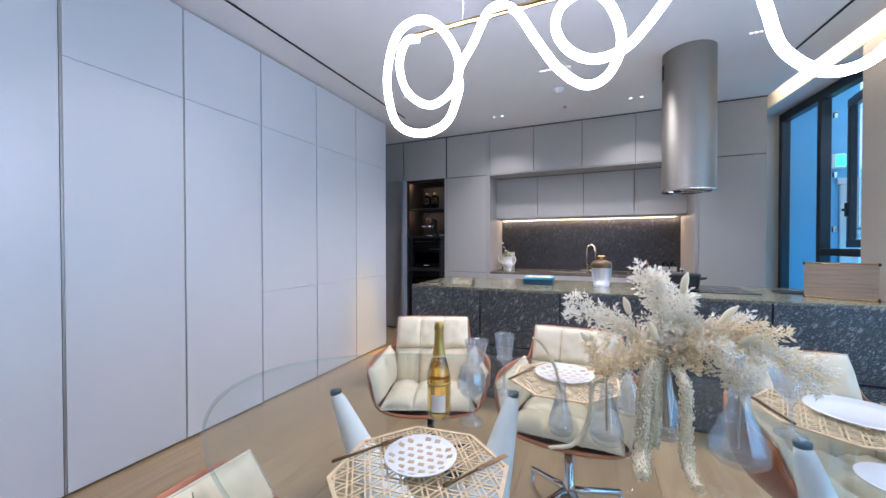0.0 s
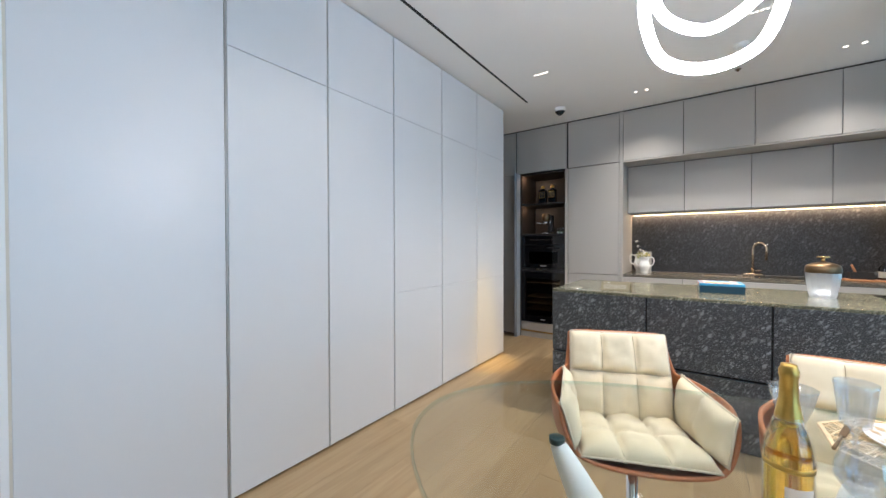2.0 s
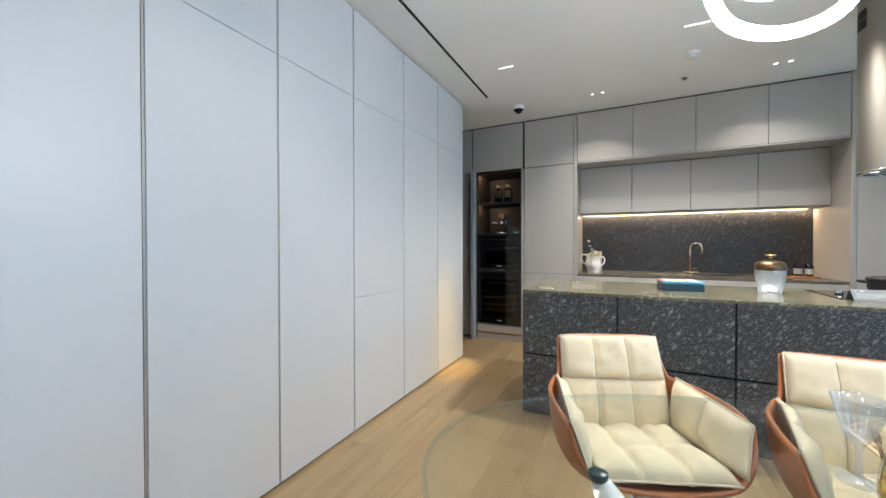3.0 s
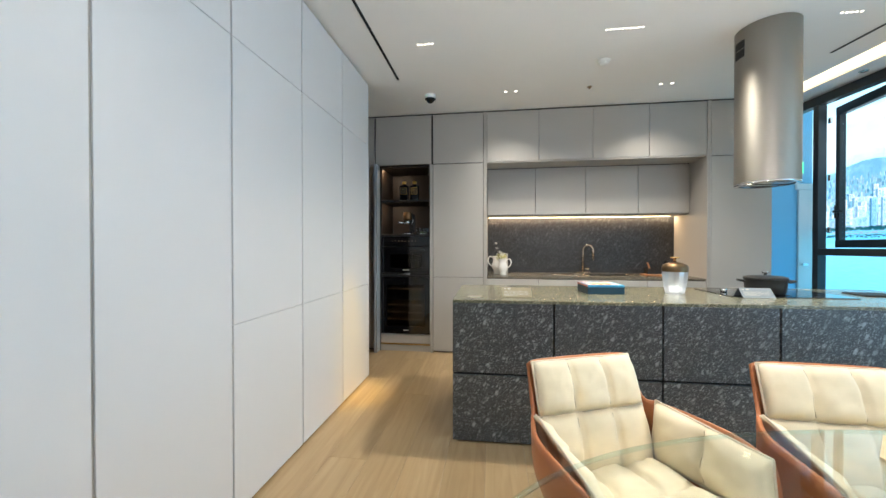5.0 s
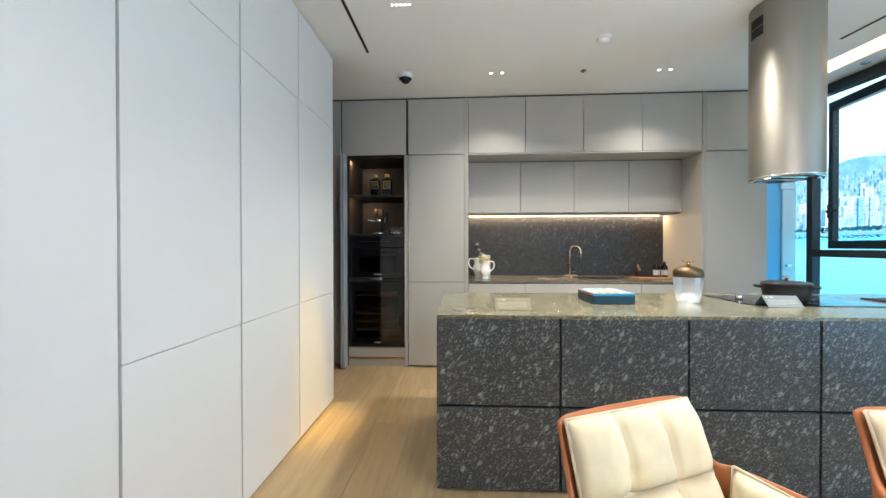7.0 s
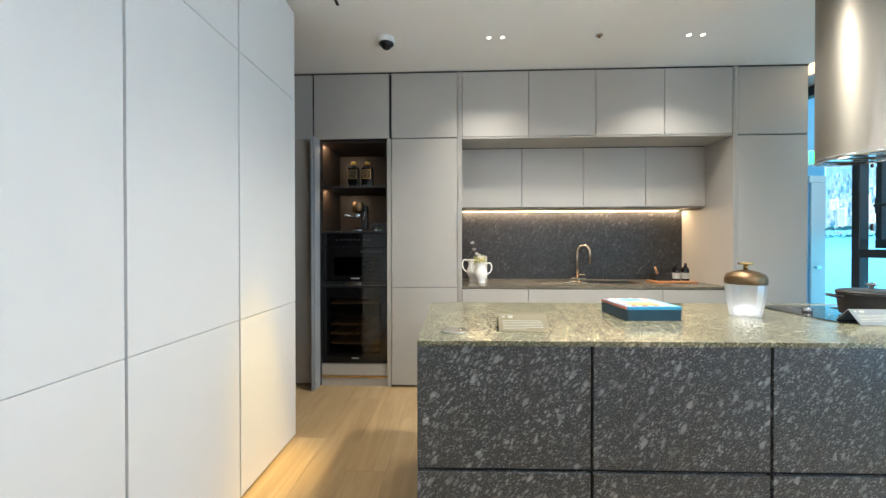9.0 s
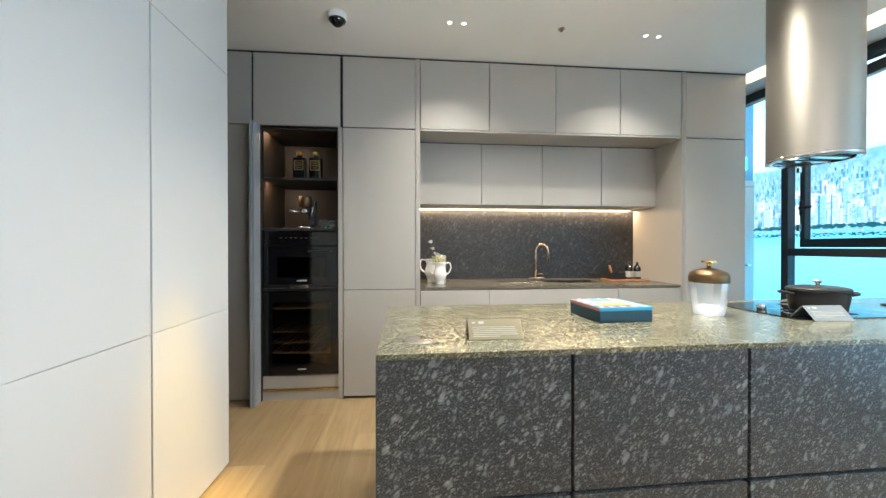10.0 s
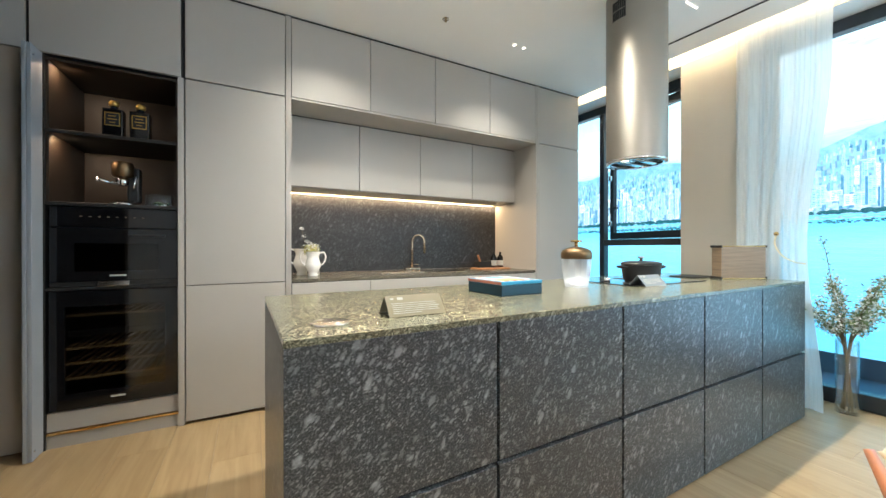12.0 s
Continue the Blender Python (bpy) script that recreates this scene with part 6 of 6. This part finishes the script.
part("foil", moved(lathe([(0.0245, 0.205), (0.0205, 0.225), (0.0168, 0.245), (0.0155, 0.285), (0.0175, 0.290), (0.0175, 0.300), (0.015, 0.305), (0.0135, 0.312), (0, 0.313)], 28, False), BMx), "gold_foil", wn_, "gold neck foil")
lab = bmesh.new()
for z0, z1, a0, a1 in ((0.030, 0.085, 255, 325),):
    lo_, hi_ = [], []
    for k in range(17):
        a = radians(a0 + (a1 - a0) * k / 16)
        lo_.append(lab.verts.new((0.0437 * math.cos(a), 0.0437 * math.sin(a), z0)))
        hi_.append(lab.verts.new((0.0437 * math.cos(a), 0.0437 * math.sin(a), z1)))
    for k in range(16):
        lab.faces.new((lo_[k], lo_[k + 1], hi_[k + 1], hi_[k]))
part("label", moved(lab, BMx), "box_pale", wn_, "pale paper label")
part("band", moved(lathe([(0.0434, 0.112), (0.0436, 0.112), (0.0436, 0.122), (0.0434, 0.122)], 36, False), BMx), "gold_foil", wn_)

# ---- vases and dried flowers ----


def vase(x, y, h, r, label):
    v = thing("glass_vase", (x, y, TZ), label, "vase", "bud vases")
    prof = [(0, 0.0), (r * 0.85, 0.0), (r, 0.012), (r * 0.98, h * 0.25), (r * 0.62, h * 0.55), (r * 0.36, h * 0.8), (r * 0.42, h), (r * 0.38, h), (r * 0.32, h * 0.8), (r * 0.57, h * 0.55), (r * 0.92, h * 0.25), (r * 0.9, 0.018), (0, 0.012)]
    bm = lathe(prof, 32, False)
    for q in bm.verts:
        a = math.atan2(q.co.y, q.co.x)
        s = 1 + 0.025 * math.cos(a * 10 + q.co.z * 40)
        q.co.x *= s
        q.co.y *= s
    o = part("glass", moved(bm, Matrix.Translation((x, y, TZ))), "vase_crystal", v)
    o.visible_shadow = False
    return v


vase(-0.097, 1.13, 0.155, 0.036, "small ribbed clear glass bud vase")
vase(0.028, 1.13, 0.165, 0.046, "ribbed clear glass bud vase")
vase(0.185, 1.235, 0.20, 0.055, "tall clear glass vase with dried flowers")
vase(0.345, 1.165, 0.185, 0.066, "wide ribbed clear glass vase")
vase(0.10, 1.345, 0.15, 0.04, "small clear glass vase behind the flowers")


def fern(stem, leaf, line, sprays, reach, size, seed):
    """A bent stem with feathery side sprays, each set with small leaflets."""
    r = random.Random(seed)
    pts = spline(line, 6)
    tube(pts, lambda s: 0.0022 - 0.0014 * s, 5, stem)
    n_ = len(pts)
    for k in range(sprays):
        s = 0.38 + 0.62 * (k + r.random()) / sprays
        i = min(int(s * (n_ - 1)), n_ - 2)
        p = pts[i].lerp(pts[i + 1], s * (n_ - 1) - i)
        t = (pts[i + 1] - pts[i]).normalized()
        u = t.orthogonal().normalized()
        side = u * math.cos(k * 2.4) + t.cross(u) * math.sin(k * 2.4)
        d = (side * r.uniform(0.6, 1.0) + t * r.uniform(0.5, 1.0)).normalized()
        L = reach * r.uniform(0.6, 1.1) * (1.25 - 0.85 * s)
        tip = p + d * L + Vector((0, 0, -0.25 * L))
        for j in range(9):
            q = p.lerp(tip, (j + 0.6) / 9)
            a = (d * 0.7 + Vector((r.uniform(-1, 1), r.uniform(-1, 1), r.uniform(-0.7, 1))) * 0.8).normalized()
            b = a.orthogonal().normalized()
            nn = a.cross(b)
            w = size * r.uniform(0.6, 1.2)
            leaf.faces.new([leaf.verts.new(c) for c in (q, q + a * w * 0.5 + b * w * 0.22 + nn * w * 0.1, q + a * w, q + a * w * 0.5 - b * w * 0.22 + nn * w * 0.1)])


BX, BY = 0.185, 1.235
fb_ = thing("dried_bouquet", (BX, BY, TZ + 0.02), "loose bouquet of bleached dried ferns and grasses", "dried flowers")
stem_, white_, beige_ = bmesh.new(), bmesh.new(), bmesh.new()
rb = random.Random(21)
# (tip x, tip y, tip height, how many, scatter, pale)
SPRAYS = ((-0.04, -0.02, 0.50, 6, 0.045, True), (0.02, 0.02, 0.41, 4, 0.05, True), (-0.27, -0.06, 0.385, 4, 0.045, True), (-0.15, 0.02, 0.335, 3, 0.05, True), (0.22, 0.0, 0.335, 5, 0.05, False), (0.12, 0.05, 0.36, 4, 0.05, True), (0.08, -0.09, 0.30, 3, 0.05, False), (-0.10, -0.09, 0.27, 3, 0.05, False))
for g, (dx, dy, dz, count, wide_, pale_) in enumerate(SPRAYS):
    for k in range(count):
        tip = Vector((BX + dx + rb.uniform(-wide_, wide_), BY + dy + rb.uniform(-wide_, wide_), TZ + dz + rb.uniform(-0.035, 0.03)))
        base = Vector((BX + 0.02 * rb.uniform(-1, 1), BY + 0.02 * rb.uniform(-1, 1), TZ + 0.03))
        neck = Vector((BX + 0.012 * rb.uniform(-1, 1), BY + 0.012 * rb.uniform(-1, 1), TZ + 0.20))
        mid = neck.lerp(tip, 0.5) + Vector((0, 0, 0.045))
        fern(stem_, white_ if pale_ or k % 3 == 0 else beige_, [base, neck, mid, tip], 30, 0.066, 0.0165, 40 * g + k)
for k in range(6):
    a = -0.5 + 0.2 * k
    tip = Vector((BX + 0.33 + 0.02 * (k % 3), BY + 0.10 * a, TZ + 0.20 + 0.025 * (k % 3)))
    fern(stem_, beige_ if k % 2 else white_, [(BX, BY, TZ + 0.19), (BX + 0.09, BY + 0.04 * a, TZ + 0.31), (BX + 0.21, BY + 0.08 * a, TZ + 0.30), tip], 34, 0.055, 0.016, 400 + k)
leaf_cluster(beige_, (BX - 0.07, BY - 0.05, TZ + 0.25), 260, (0.05, 0.045, 0.055), 0.017, 51)
leaf_cluster(beige_, (BX + 0.06, BY - 0.04, TZ + 0.24), 260, (0.075, 0.05, 0.04), 0.017, 53)
leaf_cluster(white_, (BX, BY - 0.03, TZ + 0.29), 220, (0.06, 0.05, 0.07), 0.017, 52)
part("stem_bundle", stem_, "dried_beige", fb_)
part("pale_foliage", white_, "dried_white", fb_, "bleached white leaves")
part("straw_foliage", beige_, "dried_beige", fb_, "straw coloured leaves")
for dx, dy, dz, ex_, ez_ in ((-0.095, -0.04, 0.36, -0.015, 0.05), (0.13, -0.03, 0.35, 0.04, 0.05), (0.035, -0.06, 0.43, 0.012, 0.06), (-0.20, -0.06, 0.26, -0.03, 0.04), (0.22, -0.01, 0.27, 0.06, 0.02), (-0.03, -0.08, 0.30, -0.02, 0.05), (0.165, -0.05, 0.30, 0.05, 0.03)):
    p = Vector((BX + dx, BY + dy, TZ + dz))
    part("grass_head", tube(spline([p, p + Vector((ex_ * 0.5, 0, ez_ * 0.6)), p + Vector((ex_, 0, ez_))], 4), lambda s: 0.003 + 0.007 * math.sin(math.pi * min(s + 0.1, 1)), 8), "dried_cream", fb_, "soft cream grass head")


def tail(name, line, r0, seed, label):
    """A hanging amaranth tail: a lumpy tapering rope of tiny florets."""
    r = random.Random(seed)
    t = thing(name, line[0], label, "dried flowers", "hanging tails")
    bm = bmesh.new()
    pts = spline(line, 14)
    for i, p in enumerate(pts):
        s = i / (len(pts) - 1)
        rad = r0 * (0.55 + 0.45 * math.sin(math.pi * (0.25 + 0.7 * (1 - s)))) * (1 - 0.35 * s)
        for _ in range(40):
            d = Vector((r.gauss(0, 1), r.gauss(0, 1), r.gauss(0, 0.6))).normalized()
            tt_ = bmesh.new()
            bmesh.ops.create_icosphere(tt_, subdivisions=1, radius=rad * r.uniform(0.06, 0.15))
            merge(bm, tt_, Matrix.Translation(p + d * rad * r.uniform(0.3, 1.15)) @ Matrix.Diagonal((1, 1, 2.2, 1)))
    tube(pts, lambda s: 0.72 * r0 * (0.55 + 0.45 * math.sin(math.pi * (0.25 + 0.7 * (1 - s)))) * (1 - 0.35 * s), 10, bm)
    part("plume", bm, "dried_cream", t)


tail("amaranth_tail", [(0.155, 1.165, TZ + 0.235), (0.125, 1.11, TZ + 0.20), (0.118, 1.075, TZ + 0.10), (0.108, 1.04, TZ + 0.03), (0.102, 0.965, TZ + 0.016)], 0.026, 1, "thick cream amaranth tail hanging to the table")
tail("amaranth_tail", [(0.165, 1.175, TZ + 0.235), (0.150, 1.12, TZ + 0.19), (0.145, 1.085, TZ + 0.10), (0.14, 1.06, TZ + 0.045)], 0.018, 5, "short cream amaranth tail beside the longer ones")
tail("amaranth_tail", [(0.205, 1.165, TZ + 0.225), (0.215, 1.10, TZ + 0.19), (0.210, 1.07, TZ + 0.09), (0.205, 1.03, TZ + 0.03), (0.215, 0.965, TZ + 0.014)], 0.021, 2, "cream amaranth tail hanging to the table")
tail("amaranth_tail", [(0.02, 1.13, TZ + 0.17), (-0.008, 1.10, TZ + 0.17), (-0.018, 1.07, TZ + 0.08), (-0.055, 1.04, TZ + 0.02), (-0.115, 1.01, TZ + 0.012)], 0.010, 3, "thin cream amaranth tail curling on the table")
tail("amaranth_tail", [(-0.097, 1.13, TZ + 0.12), (-0.115, 1.12, TZ + 0.20), (-0.15, 1.11, TZ + 0.265), (-0.175, 1.10, TZ + 0.285)], 0.007, 4, "thin pale grass spray in a bud vase")
for (vx, vy), count, foliage_, lab_ in (((0.028, 1.13), 8, "dried_beige", "pale dried sprig in a small vase"), ((0.345, 1.165), 9, "dried_white", "straw coloured dried sprig in a wide vase")):
    sprig = thing("dried_sprig", (vx, vy, TZ + 0.03), lab_, "dried flowers")
    s2, l2 = bmesh.new(), bmesh.new()
    for k in range(count):
        a = k * 0.8
        fern(s2, l2, [(vx, vy, TZ + 0.03), (vx, vy, TZ + 0.17), (vx + 0.03 * math.cos(a), vy + 0.03 * math.sin(a), TZ + 0.22), (vx + 0.055 * math.cos(a), vy + 0.05 * math.sin(a), TZ + 0.26 + 0.02 * (k % 3))], 18, 0.035, 0.014, int(900 * vx) + k)
    part("stem_bundle", s2, "dried_beige", sprig)
    part("foliage", l2, foliage_, sprig)

# ---- floor vase by the window ----
fx, fy = 2.085, 2.885
fv = thing("floor_vase", (fx, fy, FZ), "tall clear glass cylinder vase on the floor", "vase")
o = part("glass", moved(lathe([(0, 0.002), (0.058, 0.002), (0.060, 0.006), (0.060, 0.52), (0.056, 0.52), (0.056, 0.016), (0, 0.014)], 36, False), Matrix.Translation((fx, fy, FZ + 0.001))), "crystal", fv)
o.visible_shadow = False
bh = thing("flowering_branches", (fx, fy, FZ + 0.018), "leafy green branches with small white blossoms", "branches")
sb_, lb_, wb_ = bmesh.new(), bmesh.new(), bmesh.new()
rf = random.Random(8)
for k in range(22):
    a = rf.uniform(0, 6.283)
    out = rf.uniform(0.08, 0.33)
    hgt = rf.uniform(0.64, 0.92)
    line = [Vector((fx - 0.03 * math.cos(a), fy - 0.03 * math.sin(a), FZ + 0.03)), Vector((fx + 0.02 * math.cos(a), fy + 0.02 * math.sin(a), 0.45)), Vector((fx + 0.5 * out * math.cos(a), fy + 0.5 * out * math.sin(a), 0.45 + 0.55 * (hgt - 0.45))), Vector((fx + out * math.cos(a), fy + out * math.sin(a), hgt))]
    pts = spline(line, 6)
    tube(pts, lambda s: 0.0045 - 0.003 * s, 6, sb_)
    for i in range(9, len(pts)):
        leaf_cluster(lb_, pts[i], 8, (0.045, 0.045, 0.045), 0.028, 1000 + k * 30 + i)
        if rf.random() < 0.85:
            leaf_cluster(wb_, pts[i], 16, (0.05, 0.05, 0.05), 0.019, 4000 + k * 30 + i)
for line, cnt in (([(fx, fy, 0.4), (fx - 0.08, fy + 0.10, 0.62), (fx - 0.14, fy + 0.26, 0.80), (fx - 0.17, fy + 0.34, 0.93)], 16), ([(fx, fy, 0.4), (fx - 0.02, fy + 0.06, 0.8), (fx - 0.03, fy + 0.10, 1.10), (fx - 0.05, fy + 0.12, 1.20)], 14)):
    pts = spline(line, 6)
    tube(pts, lambda s: 0.004 - 0.003 * s, 6, sb_)
    for i in range(7, len(pts)):
        leaf_cluster(lb_, pts[i], 4, (0.025, 0.025, 0.025), 0.022, 7000 + i + cnt)
        leaf_cluster(wb_, pts[i], 5, (0.03, 0.03, 0.03), 0.014, 8000 + i + cnt)
part("stem_bundle", sb_, "stem_brown", bh)
part("foliage", lb_, "leaf_green", bh)
part("blossoms", wb_, "petal_white", bh, "small white blossoms")

# ---- floor planks ----
PW, PL = 0.24, 1.95
pbm = bmesh.new()
box(pbm, -PW / 2 + 0.0006, PW / 2 - 0.0006, -PL / 2 + 0.0006, PL / 2 - 0.0006, -0.0115, 0.0, bev=0.0007)
pmesh = bpy.data.meshes.new("plank")
pbm.to_mesh(pmesh)
pbm.free()
pmesh.materials.append(MATS["oak"])
col = 0
x = SX0 + PW / 2
while x < 2.28:
    y = SY0 + (0.0, 0.71, 1.33, 0.36, 1.02)[col % 5] - PL / 2 + 0.5
    while y < 6.6:
        pk = new("plank", pmesh)
        pk.parent = floor
        pk.location = (x, y, FZ)
        y += PL
    x += PW
    col += 1
